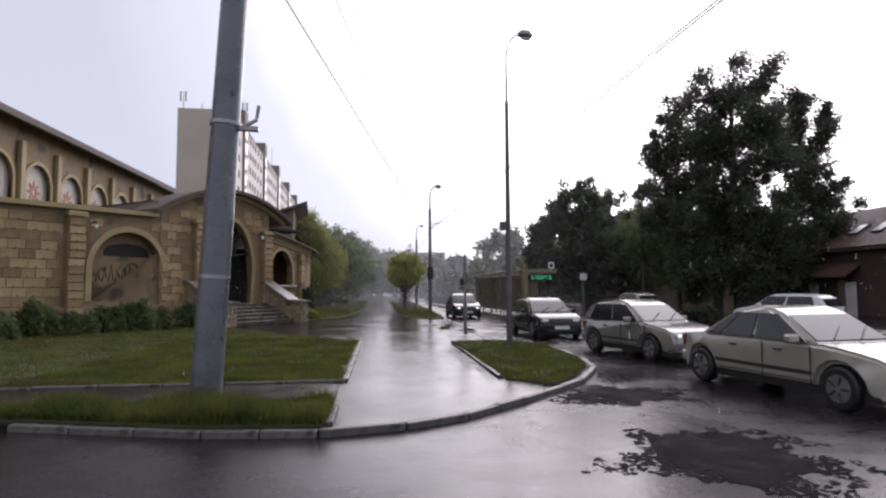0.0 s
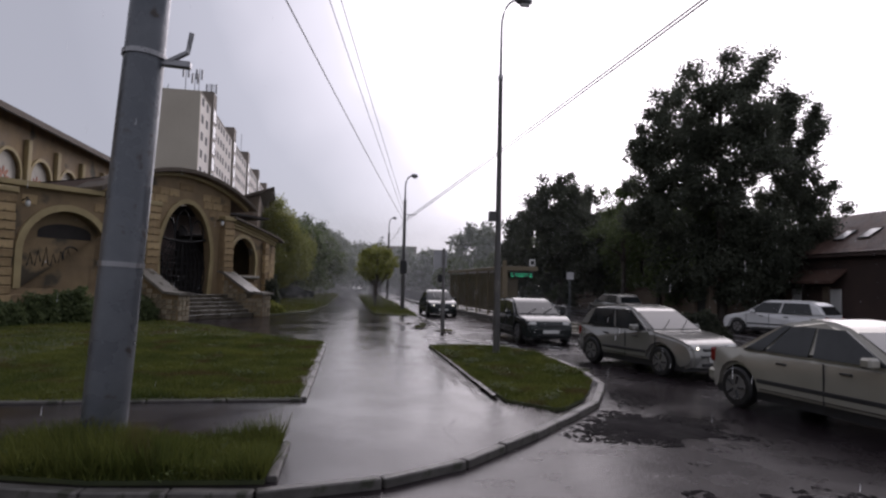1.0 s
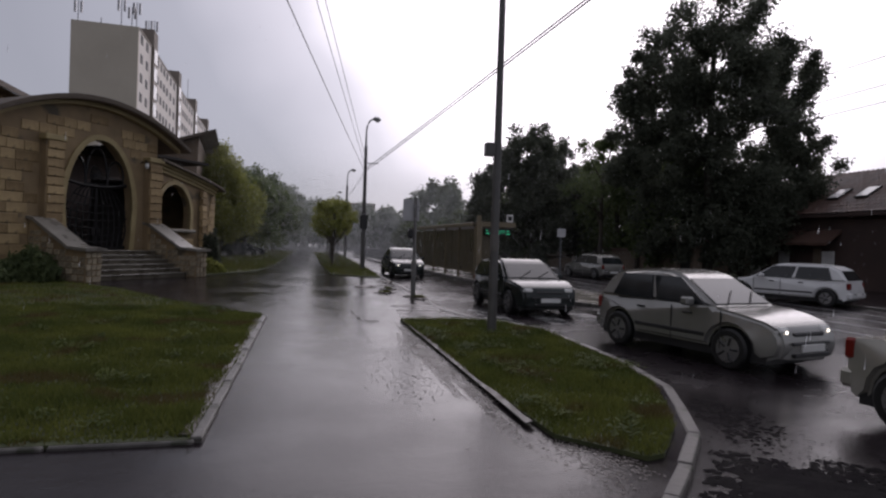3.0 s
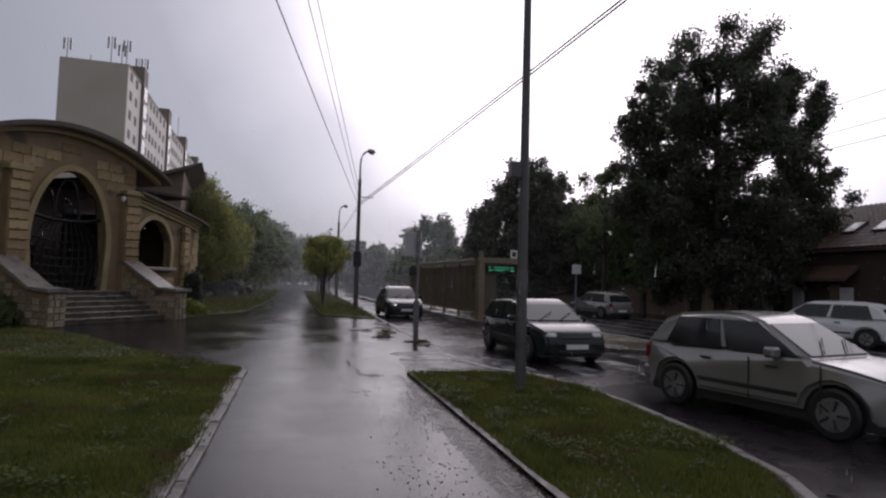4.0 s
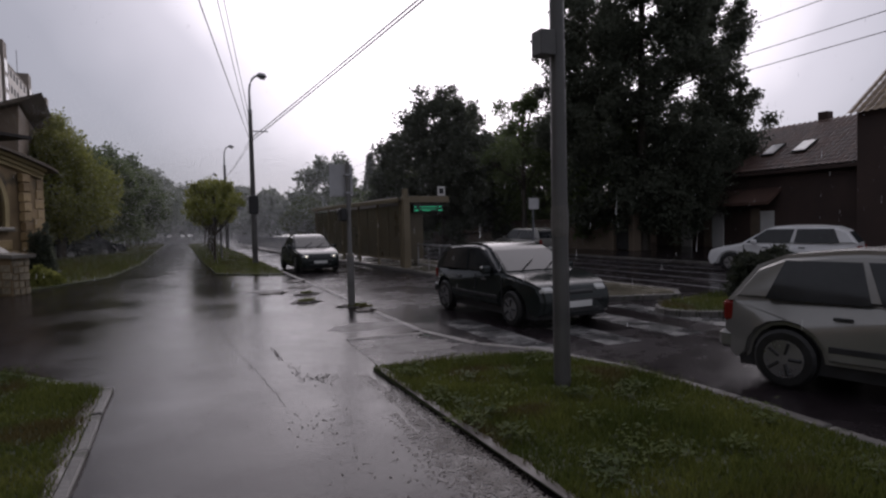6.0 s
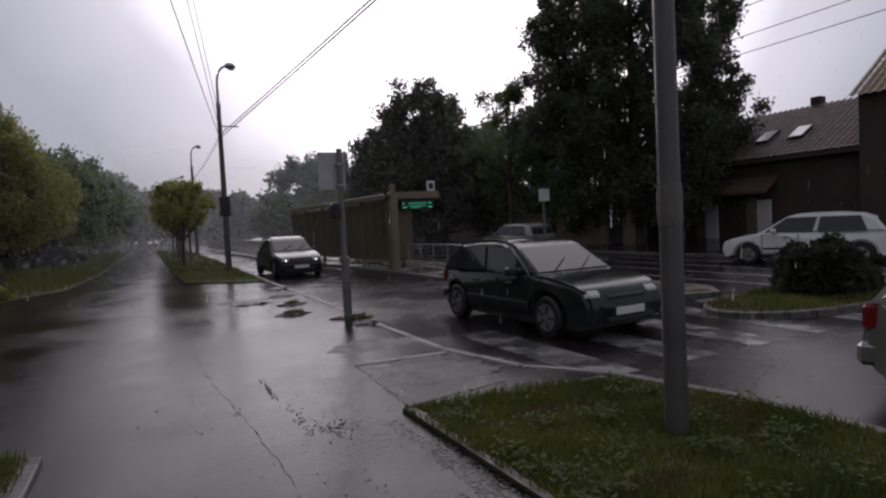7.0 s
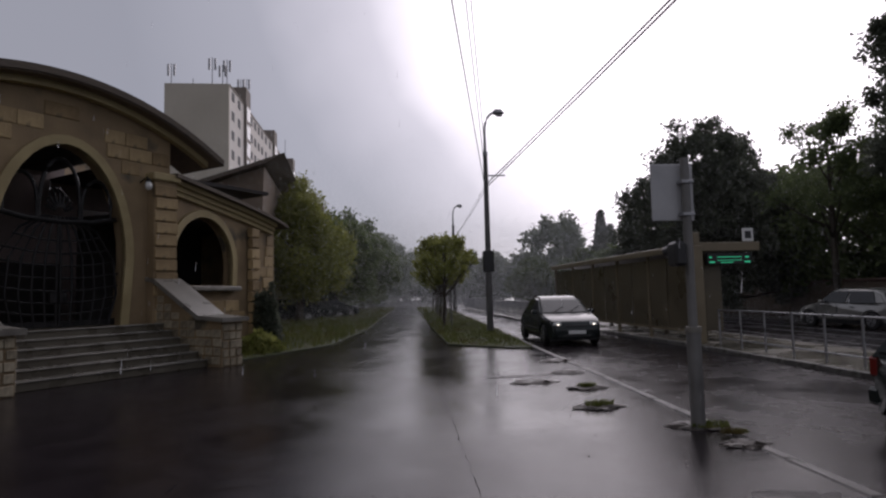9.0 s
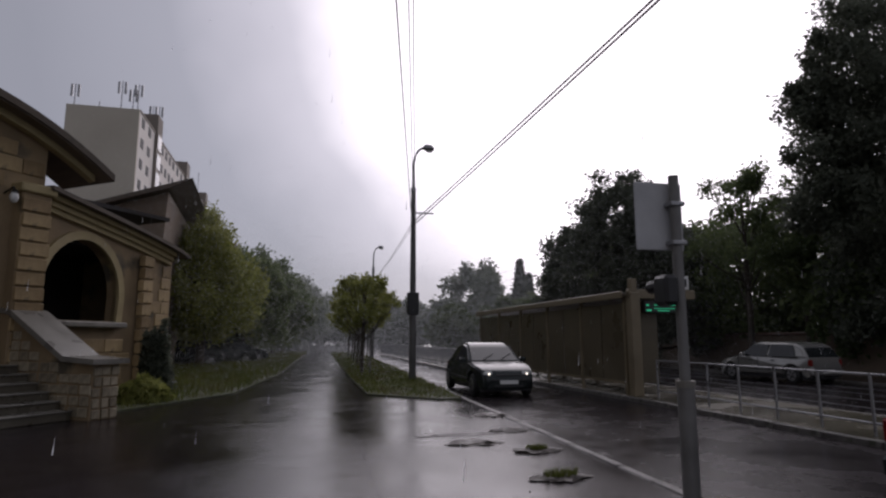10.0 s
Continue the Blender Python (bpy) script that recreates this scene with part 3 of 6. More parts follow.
def kerb_run(name, line, label, width=0.115, top=0.012, step=0.8, low=ROAD):
    run = tagged(new(name), label, "kerb", kind="structure")
    pts = []
    for (x0, y0), (x1, y1) in zip(line, line[1:]):
        n = max(1, round(math.hypot(x1 - x0, y1 - y0) / step))
        pts += [(x0 + (x1 - x0) * k / n, y0 + (y1 - y0) * k / n) for k in range(n)]
    pts.append(line[-1])
    me = None
    for (x0, y0), (x1, y1) in zip(pts, pts[1:]):
        length = math.hypot(x1 - x0, y1 - y0)
        if me is None:
            ob = finish("kerb_stone", box(-0.49, 0.49, -width / 2, width / 2, low - 0.02, top, 0.012), M_KERB, run)
            me = ob.data
        else:
            ob = share("kerb_stone", me, run, Matrix())
        ob.matrix_local = pose((x0 + x1) / 2, (y0 + y1) / 2, random.uniform(-0.006, 0.006), 0, 0, math.degrees(math.atan2(y1 - y0, x1 - x0)) + random.uniform(-0.8, 0.8)) @ Matrix.Diagonal((length, 1, 1, 1))
    return run


# ---- stone hall: facade frame s along the wall, d into the building ----
AX = Vector((0.571, 0.821, 0)).normalized()
FRONT = Matrix(((AX.x, -AX.y, 0, -8.66), (AX.y, AX.x, 0, 10.1), (0, 0, 1, 0), (0, 0, 0, 1)))
hall = thing("stone_hall", FRONT, "weathered sandstone hall with arched portico and stairs", "building")
MAIN = arch(-3.5, 0.95, 2.5, 5.05, 1.38, 1.26)
BAY = arch(1.5, 1.9, 2.5, 3.8, 1.22, 1.18)
BX = Vector((0.35, 0.94, 0)).normalized()
TO_BAY = FRONT.inverted() @ Matrix(((BX.x, -BX.y, 0, -9.27), (BX.y, BX.x, 0, 9.15), (0, 0, 1, 0), (0, 0, 0, 1)))
BLIND = arch(-8.8, 1.2, 2.5, 4.05, 1.55, 1.55)


def crown(s):
    """Height of the segmental gable over the portico."""
    u = (s + 3.7) / 4.0
    return 6.35 - 1.25 * u * u


top = [(-7.4 + 6.45 * k / 20, crown(-7.4 + 6.45 * k / 20) - 0.12) for k in range(20, -1, -1)]
portico = part("portico_wall", prism([(-7.4, 0), (-0.95, 0)] + top, 0, 0.36, [MAIN]), M_STONE_W, hall)
baytop = [(4.95 - 5.15 * k / 10, 3.78 + 0.82 * (k / 10) ** 0.75) for k in range(11)]
bay = part("bay_wall", prism([(-0.2, 0), (4.95, 0)] + baytop, 0.0, 0.28, [BAY]), M_STONE_W, hall)
wing = part("wing_wall", prism([(-22, 0), (-7.35, 0), (-7.35, 4.85), (-22, 4.6)], 0.05, 0.7, [BLIND]), M_STONE_W, hall)
bay.matrix_local = TO_BAY
end = part("end_wall", box(4.6, 4.95, 0.28, 6.0, 0, 3.75, 0.02), M_STONE_W, hall)
end.matrix_local = TO_BAY
sill = part("bay_sill", box(0.3, 2.9, -0.25, 0.3, 1.74, 1.88, 0.03), M_COPING, hall, "wet grey stone sill")
sill.matrix_local = TO_BAY
part("blind_panel", prism([(-10.5, 0.9), (-7.2, 0.9), (-7.2, 4.2), (-10.5, 4.2)], 0.5, 0.66), M_STONE_W, hall, "stone panel sprayed with graffiti")
# thin dark plate on the panel, painted shade in place of a real opening
part("blind_slot", prism(arch(-8.6, 3.05, 3.25, 3.6, 1.0), 0.485, 0.497), M_SHADE_IN, hall, "thin dark plate drawn as a shaded opening under the blind arch")


def ring(path, width, y0, y1):
    """An archivolt band of the given width round an arch path."""
    cx = sum(p[0] for p in path) / len(path)
    outer = []
    for i, (x, z) in enumerate(path):
        a, b = path[max(i - 1, 0)], path[min(i + 1, len(path) - 1)]
        tx, tz = b[0] - a[0], b[1] - a[1]
        n = math.hypot(tx, tz)
        outer.append((x + tz / n * width, z - tx / n * width))
    return prism(list(path) + outer[::-1], y0, y1)


part("main_archivolt", ring(MAIN, 0.2, -0.07, 0.12), M_TRIMST, hall, "yellow stone arch band")
part("bay_archivolt", ring(BAY, 0.2, -0.07, 0.12), M_TRIMST, hall, "yellow stone arch band").matrix_local = TO_BAY
part("blind_archivolt", ring(BLIND, 0.24, -0.02, 0.12), M_TRIMST, hall, "yellow stone arch band")


def curved_roof(y0, y1, lift, thick, s0=-7.95, s1=0.3):
    n = 28
    up = [(s0 + (s1 - s0) * k / n, crown(s0 + (s1 - s0) * k / n) + lift + thick) for k in range(n + 1)]
    dn = [(x, z - thick) for x, z in up[::-1]]
    return prism(dn[::-1][::-1] + up, y0, y1)


part("gable_roof", curved_roof(-0.55, 1.3, 0.03, 0.16), M_ROOF, hall, "curved dark shingle roof")
part("gable_cornice", curved_roof(-0.2, 0.0, -0.15, 0.15, -7.6, 0.05), M_TRIMST, hall, "moulded stone cornice")
part("gable_soffit", curved_roof(-0.5, -0.02, 0.0, 0.026, -7.9, 0.25), M_PLASTER, hall)
bt = [(5.2 - 5.2 * k / 12, 3.82 + 0.82 * (k / 12) ** 0.75) for k in range(13)]
part("bay_roof", prism(bt + [(x, z + 0.1) for x, z in bt[::-1]], -0.42, 1.6), M_ROOF, hall, "sloping shingle coping over the bay").matrix_local = TO_BAY
for drop, out in ((0.0, -0.26), (0.13, -0.17), (0.25, -0.1)):
    part("bay_cornice", prism([(x, z - drop - 0.115) for x, z in bt[1:]] + [(x, z - drop) for x, z in bt[:0:-1]], out, 0.04), M_TRIMST, hall, "stepped stone moulding").matrix_local = TO_BAY
part("wing_ledge", prism([(-22, 4.55), (-7.6, 4.8), (-7.6, 4.98), (-22, 4.73)], -0.22, 0.7), M_TRIMST, hall, "stone ledge along the wing")
part("wing_plinth", box(-22, -7.2, -0.14, 0.05, 0, 1.0, 0.03), M_STONE_W, hall)
part("inner_back_wall", box(-7.3, -0.5, 6.2, 6.5, 0, 5.9), M_INNER, hall, "pinkish plastered wall behind the gate")
# court wall and ceiling added to block the sky behind the arch
part("court_wall", box(-0.5, 6.0, 6.2, 6.5, 0, 5.5), M_INNER, hall)
part("court_ceiling", box(-0.93, 5.0, 2.9, 6.2, 5.3, 5.42), M_SHADE_IN, hall)
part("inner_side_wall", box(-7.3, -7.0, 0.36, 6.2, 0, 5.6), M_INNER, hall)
# added ceiling that keeps daylight off the space behind the gate
part("court_canopy", box(-7.0, -0.95, 1.1, 6.2, 5.62, 5.74), M_SHADE_IN, hall, "ceiling added to darken the space behind the gate")
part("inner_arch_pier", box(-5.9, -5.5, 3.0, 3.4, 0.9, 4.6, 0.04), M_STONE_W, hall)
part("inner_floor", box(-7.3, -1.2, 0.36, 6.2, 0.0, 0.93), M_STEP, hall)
# dark block, its colour standing in for shade low in the courtyard
part("inner_shelf", box(-7.3, -0.9, 5.4, 6.2, 0.93, 2.7), M_SHADE_IN, hall, "block coloured as shade low in the courtyard")
# bay backing and ceiling below carry the arch's shade in their colour
part("bay_backing", box(-0.1, 4.6, 2.6, 2.75, 0.0, 4.0), M_SHADE_IN, hall).matrix_local = TO_BAY
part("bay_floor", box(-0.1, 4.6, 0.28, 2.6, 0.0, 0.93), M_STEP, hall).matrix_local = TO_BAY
part("bay_ceiling", box(-0.1, 4.6, 0.28, 2.6, 3.72, 3.8), M_SHADE_IN, hall).matrix_local = TO_BAY
block = None
for cx, zt, wide, proud in ((-5.45, 4.8, 0.62, 0.3), (-1.25, 4.6, 0.62, 0.3), (-11.1, 4.55, 0.62, 0.26), (-14.6, 4.5, 0.62, 0.26), (-18.4, 4.4, 0.62, 0.26)):
    pil = part("buttress", box(cx - wide / 2, cx + wide / 2, -proud, 0.1, 0, zt, 0.03), M_STONE_W, hall)
    z, k = 0.06, 0
    while z + 0.3 < zt - 0.1:
        wobble = random.uniform(-0.03, 0.03)
        if block is None:
            block = finish("stone", box(-0.5, 0.5, -0.035, 0.02, -0.135, 0.135, 0.02), M_STONE, pil)
            ob = block
        else:
            ob = share("stone", block.data, pil, Matrix())
        ob.matrix_local = Matrix.Translation((cx + wobble, -proud - 0.01, z + 0.15)) @ Matrix.Diagonal(((wide - 0.02), random.uniform(0.7, 1.6), 1, 1))
        z += 0.31
        k += 1
    part("capital", box(cx - wide / 2 - 0.07, cx + wide / 2 + 0.07, -proud - 0.08, 0.1, zt - 0.1, zt + 0.1, 0.03), M_TRIMST, hall)


for k in range(11):
    ob = share("stone", block.data, bay, Matrix.Translation((3.62, -0.12 - 0.02 * (k % 2), 0.25 + 0.33 * k)) @ Matrix.Diagonal((0.4, 3.2, 1.1, 1)))


def coursing(parent, s0, s1, z0, z1, face, keep, limit):
    """Ashlar courses laid proud of a wall, leaving its openings free."""
    made, z, row = 0, z0, 0
    while z + 0.34 <= z1 and made < limit:
        s = s0 + (0.3 if row % 2 else 0.0)
        while s + 0.3 < s1 and made < limit:
            w = random.uniform(0.45, 0.8)
            w = min(w, s1 - s)
            if keep(s, s + w, z, z + 0.34):
                ob = share("stone", block.data, parent, Matrix.Translation((s + w / 2, face, z + 0.17)) @ Matrix.Diagonal((w - 0.015, random.uniform(0.35, 0.9), 1.19, 1)))
                made += 1
            s += w
        z += 0.345
        row += 1


def clear_of(path, grow):
    cx = sum(p[0] for p in path) / len(path)
    lo, hi = min(p[1] for p in path), max(p[1] for p in path)
    half = max(p[0] for p in path) - cx
    zs = sorted(p[1] for p in path)[3]

    def free(a, b, z0, z1):
        if z1 < lo - grow or z0 > hi + grow:
            return True
        u = max(0.0, (z0 - zs) / (hi + grow - zs))
        reach = (half + grow) * math.sqrt(max(0.0, 1 - u * u)) if z0 > zs else half + grow
        return a > cx + reach or b < cx - reach
    return free


free_main, free_bay, free_blind = clear_of(MAIN, 0.3), clear_of(BAY, 0.24), clear_of(BLIND, 0.28)
coursing(portico, -7.35, -1.0, 0.1, 6.0, -0.005, lambda a, b, z0, z1: free_main(a, b, z0, z1) and z1 < min(crown(a), crown(b)) - 0.35 and not (b > -5.78 and a < -5.12 and z0 < 4.9) and not (b > -1.58 and a < -0.92 and z0 < 4.7), 260)
coursing(bay, 0.0, 4.9, 0.1, 3.6, -0.005, lambda a, b, z0, z1: free_bay(a, b, z0, z1) and not (b > 3.4 and a < 3.84) and z1 < 4.05 - 0.1 * a, 130)
coursing(wing, -17.9, -7.4, 1.05, 4.5, 0.045, lambda a, b, z0, z1: free_blind(a, b, z0, z1) and not (b > -11.45 and a < -10.75), 280)

# graffiti on the blind arch panel: loops and strokes
bm = bmesh.new()
for k in range(9):
    x = -9.9 + 0.27 * k
    tube([(x, 0.492, 2.0), (x + 0.1, 0.492, 2.45 + 0.12 * (k % 3)), (x + 0.2, 0.492, 2.05 + 0.1 * (k % 2))], 0.022, 5, bm)
tube([(-8.35 + 0.3 * math.cos(a), 0.492, 2.45 + 0.32 * math.sin(a)) for a in (0.4 + 5.4 * i / 14 for i in range(15))], 0.03, 5, bm)
part("graffiti", bm, M_TRIM, hall, "dark scrawled spray paint strokes")

# iron gate of the main arch
GATE_Y = 0.2
for side in (-1, 1):
    leaf = part("gate_leaf", box(-3.5 + (side - 1) * 0.66 + 0.02, -3.5 + (side + 1) * 0.66 - 0.02, GATE_Y - 0.015, GATE_Y + 0.015, 0.98, 1.12), M_IRON, hall, "black wrought iron gate leaf")
    for k in range(6):
        u = side * (0.04 + 0.25 * k)
        part("gate_bar", tube([(-3.5 + u * 0.86, GATE_Y, 0.98), (-3.5 + u, GATE_Y, 1.7), (-3.5 + u * 0.94, GATE_Y, 2.5), (-3.5 + u * 0.62, GATE_Y, 3.15), (-3.5 + u * 0.25, GATE_Y, 3.45)], 0.027, 6), M_IRON, leaf)
    for z, w in ((1.3, 1.24), (1.55, 1.28), (1.82, 1.32), (2.1, 1.32), (2.38, 1.28), (2.66, 1.16), (2.94, 0.92)):
        part("gate_rail", tube([(-3.5 + side * 0.02, GATE_Y, z - 0.05), (-3.5 + side * w * 0.5, GATE_Y, z - 0.02), (-3.5 + side * w, GATE_Y, z + 0.08)], 0.024, 6), M_IRON, leaf)
    part("gate_lock", box(-3.5 + side * 0.1 - 0.08, -3.5 + side * 0.1 + 0.08, GATE_Y - 0.04, GATE_Y + 0.04, 1.5, 1.75, 0.01), M_IRON, leaf)
lunette = part("lunette_beam", tube([(-4.85, GATE_Y, 3.5), (-4.2, GATE_Y, 3.36), (-3.5, GATE_Y, 3.32), (-2.8, GATE_Y, 3.36), (-2.15, GATE_Y, 3.5)], 0.06, 8), M_IRON, hall, "curved iron beam over the gate")
for cx, w, top_z in ((-3.5, 0.42, 4.75), (-4.3, 0.33, 4.35), (-2.7, 0.33, 4.35)):
    part("lunette_ring", tube([(cx + w * math.cos(a), GATE_Y, 3.75 + (top_z - 3.75) * math.sin(a)) for a in (math.pi * i / 14 for i in range(15))], 0.045, 6), M_IRON, lunette)
    part("lunette_bar", tube([(cx - w, GATE_Y, 3.4), (cx - w, GATE_Y, 3.75)], 0.03, 6), M_IRON, lunette)
    part("lunette_bar", tube([(cx + w, GATE_Y, 3.4), (cx + w, GATE_Y, 3.75)], 0.03, 6), M_IRON, lunette)
for i in range(9):
    a = math.pi * (i + 0.5) / 9
    part("lunette_curl", tube([(-3.5 + 0.1 * math.cos(a), GATE_Y, 3.55 + 0.1 * math.sin(a)), (-3.5 + 0.3 * math.cos(a), GATE_Y + 0.02, 3.6 + 0.35 * math.sin(a)), (-3.5 + 0.24 * math.cos(a + 0.5), GATE_Y, 3.6 + 0.5 * math.sin(a))], 0.028, 6), M_IRON, lunette)

for s_, z_ in ((-1.75, 4.45), (-10.45, 4.25)):
    lantern = part("wall_lantern", tube([(s_, 0.0, z_), (s_, -0.3, z_ + 0.1), (s_, -0.34, z_ + 0.02)], 0.02, 6), M_IRON, hall, "white glass wall lantern on an iron bracket")
    bm = bmesh.new()
    bmesh.ops.create_uvsphere(bm, u_segments=12, v_segments=8, radius=0.1, matrix=Matrix.Translation((s_, -0.34, z_ - 0.12)) @ Matrix.Diagonal((0.85, 0.85, 1.25, 1)))
    part("lantern_glass", bm, M_LAMPOFF, lantern, "white lantern glass", smooth=True)
    part("lantern_cap", tube([(s_, -0.34, z_ - 0.02), (s_, -0.34, z_ + 0.05)], [0.09, 0.03], 10), M_IRON, lantern)

# stairs and their flanking walls
for k in range(6):
    part("stair_tread", box(-5.5, -1.55, -2.39 + 0.33 * k, -2.0 + 0.33 * k, 0.158 * (k + 1) - 0.003, 0.158 * (k + 1) + 0.022, 0.008), M_COPING, hall, "worn pale stone tread")
    part("stair_step", box(-5.5, -1.55, -2.35 + 0.33 * k, 0.0, 0.158 * k, 0.158 * (k + 1) - 0.004, 0.012), M_STEP, hall)
for side, a, b in ((-1, -6.1, -5.55), (1, -1.5, -0.95)):
    flank = part("stair_wall", prism([(-2.75, 0), (0, 0), (0, 2.0), (-0.3, 1.95), (-2.0, 1.05), (-2.75, 1.0)], a, b), M_STONE_W, hall)
    for v in flank.data.vertices:
        v.co = Vector((v.co.y, v.co.x, v.co.z))
    flank.data.flip_normals()
    cap = part("stair_coping", prism([(-2.9, 1.005), (-2.0, 1.055), (-0.3, 1.955), (0, 2.005), (0, 2.1), (-0.35, 2.05), (-2.05, 1.15), (-2.9, 1.1)], a - 0.1, b + 0.1), M_COPING, hall, "wet grey sloping coping slab")
    for v in cap.data.vertices:
        v.co = Vector((v.co.y, v.co.x, v.co.z))
    cap.data.flip_normals()
    for r in range(5):
        for c in range(3):
            ob = share("rubble_stone", block.data, flank, Matrix())
            ob.matrix_local = Matrix.Translation((a + 0.1 + 0.18 * c + random.uniform(-0.02, 0.02), -2.76, 0.1 + 0.195 * r)) @ Matrix.Diagonal((random.uniform(0.13, 0.17), 0.7, random.uniform(0.55, 0.66), 1))
            ob.material_slots[0].link = "OBJECT"
            ob.material_slots[0].material = M_RUBBLE
    for r in range(8):
        for c in range(9):
            y = -2.6 + 0.3 * c
            if 0.2 + 0.2 * r < 0.85 + max(0.0, (y + 2.0) * 0.52):
                for face in (a - 0.005, b + 0.005):
                    ob = share("rubble_stone", block.data, flank, Matrix.Translation((face, y + random.uniform(-0.03, 0.03), 0.14 + 0.2 * r)) @ pose(0, 0, 0, 0, 0, 90) @ Matrix.Diagonal((random.uniform(0.22, 0.28), 0.7, random.uniform(0.55, 0.68), 1)))
                    ob.material_slots[0].link = "OBJECT"
                    ob.material_slots[0].material = M_RUBBLE

# upper hall behind the wing, with arched white panels
upper = thing("upper_hall", pose(-19, 0, 0, 0, 0, 0), "tall hall wall with arched white panels and dark eaves", "building")


def yz(bm):
    """Turns a plate built in xz so that x runs along +y and it faces +x."""
    for v in bm.verts:
        v.co = Vector((-v.co.y, v.co.x, v.co.z))
    bmesh.ops.recalc_face_normals(bm, faces=bm.faces[:])
    return bm


holes = [arch(2.9 + 2.95 * k, 5.2, 6.4, 7.4, 1.0) for k in range(-6, 6)]
part("hall_wall", yz(prism([(-16, 0), (26, 0), (26, 9.12), (-16, 9.12)], 0, 0.14, holes)), M_STONE_W, upper)
part("hall_backing", box(-0.5, -0.16, -16, 26, 4.5, 8.0), M_WHITEP, upper, "white plastered panels in the arches")
for k in range(-6, 6):
    y = 2.9 + 2.95 * k
    part("hall_arch_band", yz(ring(arch(y, 5.2, 6.4, 7.4, 1.0), 0.16, -0.08, 0.1)), M_TRIMST, upper)
    part("hall_pilaster", box(0, 0.22, y + 1.3, y + 1.65, 4.9, 8.2, 0.03), M_TRIMST, upper)
    rosette = [((0.36 + 0.16 * math.cos(8 * a)) * math.cos(a) + y, 6.15 + (0.36 + 0.16 * math.cos(8 * a)) * math.sin(a)) for a in (math.tau * i / 64 for i in range(64))]
    bm = yz(prism(rosette, 0.135, 0.158, [[(y + 0.13 * math.cos(a), 6.15 + 0.13 * math.sin(a)) for a in (math.tau * i / 12 for i in range(12))]]))
    part("red_ornament", bm, M_RED, upper, "red painted flower ornament")
roof = bmesh.new()
for v in ((0.9, -17, 8.75), (0.9, 27, 8.75), (-7, 27, 12.4), (-7, -17, 12.4)):
    roof.verts.new(v)
roof.faces.new(roof.verts[:])
out = bmesh.ops.extrude_face_region(roof, geom=roof.faces[:])
bmesh.ops.translate(roof, vec=(0, 0, 0.28), verts=[v for v in out["geom"] if isinstance(v, bmesh.types.BMVert)])
bmesh.ops.recalc_face_normals(roof, faces=roof.faces[:])
part("hall_roof", roof, M_ROOF, upper, "long dark roof with overhanging eaves")
part("hall_end_wall", box(-14, 0, 25.5, 26, 0, 8.9), M_PLASTER, upper)

# pointed wing behind the bay
gable = thing("pointed_wing", pose(-9.1, 21.2, -0.3, 0, 0, 6), "brown plastered wing with an upswept pointed roof", "building")
part("wing_body", prism([(-7.5, 0), (-0.9, 0), (-0.6, 5.5), (-0.5, 7.85), (-7.5, 5.4)], 0, 9), M_PLASTER, gable)
part("wing_roof", prism([(-8.0, 5.28), (-0.4, 7.92), (0.45, 8.4), (-0.35, 8.12), (-8.0, 5.46)], -0.5, 9.3), M_ROOF, gable, "dark roof sweeping up to a point")


# ---- poles, lamps and wires ----
def lamp(name, x, y, lean, height, collar, r0, reach, turn, label):
    ob = thing(name, pose(x, y, 0, 0, lean, 0), label, "street lamp", "street lamps")
    part("lower_pole", tube([(0, 0, 0), (0, 0, collar * 0.5), (0, 0, collar)], [r0, r0 * 0.84, r0 * 0.66], 16), M_CONC, ob, smooth=True)
    c, s = math.cos(turn), math.sin(turn)
    bend = [(0, 0, collar), (0, 0, height - 0.75)] + [(reach * 0.75 * (1 - math.cos(a)) * c, reach * 0.75 * (1 - math.cos(a)) * s, height - 0.75 + 0.75 * math.sin(a)) for a in (math.pi / 2 * k / 6 for k in range(1, 7))]
    part("lamp_arm", tube(bend, [r0 * 0.5] + [r0 * 0.36] * (len(bend) - 1), 10), M_GALV, ob, "pale galvanised arm", smooth=True)
    part("collar", tube([(0, 0, collar - 0.08), (0, 0, collar + 0.05)], r0 * 0.78, 16), M_METAL, ob)
    head = part("lamp_head", tube([(reach * 0.7 * c, reach * 0.7 * s, height), (reach * 0.9 * c, reach * 0.9 * s, height + 0.03), (reach * 1.3 * c, reach * 1.3 * s, height + 0.02), (reach * 1.55 * c, reach * 1.55 * s, height - 0.02)], [0.06, 0.13, 0.13, 0.05], 12), M_METAL, ob, smooth=True)
    part("lamp_glass", tube([(reach * 0.95 * c, reach * 0.95 * s, height - 0.09), (reach * 1.4 * c, reach * 1.4 * s, height - 0.1)], 0.06, 8), M_LAMPOFF, head)
    return ob


lamp2 = lamp("street_lamp", 0.0, 16.3, 0.0, 8.5, 6.9, 0.13, 0.5, 0.0, "grey street lamp with curved arm beside the road")
part("junction_box", box(-0.2, 0.2, -0.17, 0.17, 2.3, 3.1, 0.02), M_TRIM, lamp2)
part("wire_bracket", box(-0.02, 0.75, -0.02, 0.02, 6.0, 6.05), M_METAL, lamp2)
lamp1 = lamp("street_lamp", 0.22, -6.97, 0.0, 8.8, 6.8, 0.084, 0.5, 0.0, "tall grey street lamp standing in the grass island")
part("small_sign", box(-0.23, -0.06, -0.07, 0.1, 3.22, 3.46, 0.01), M_CONC, lamp1)
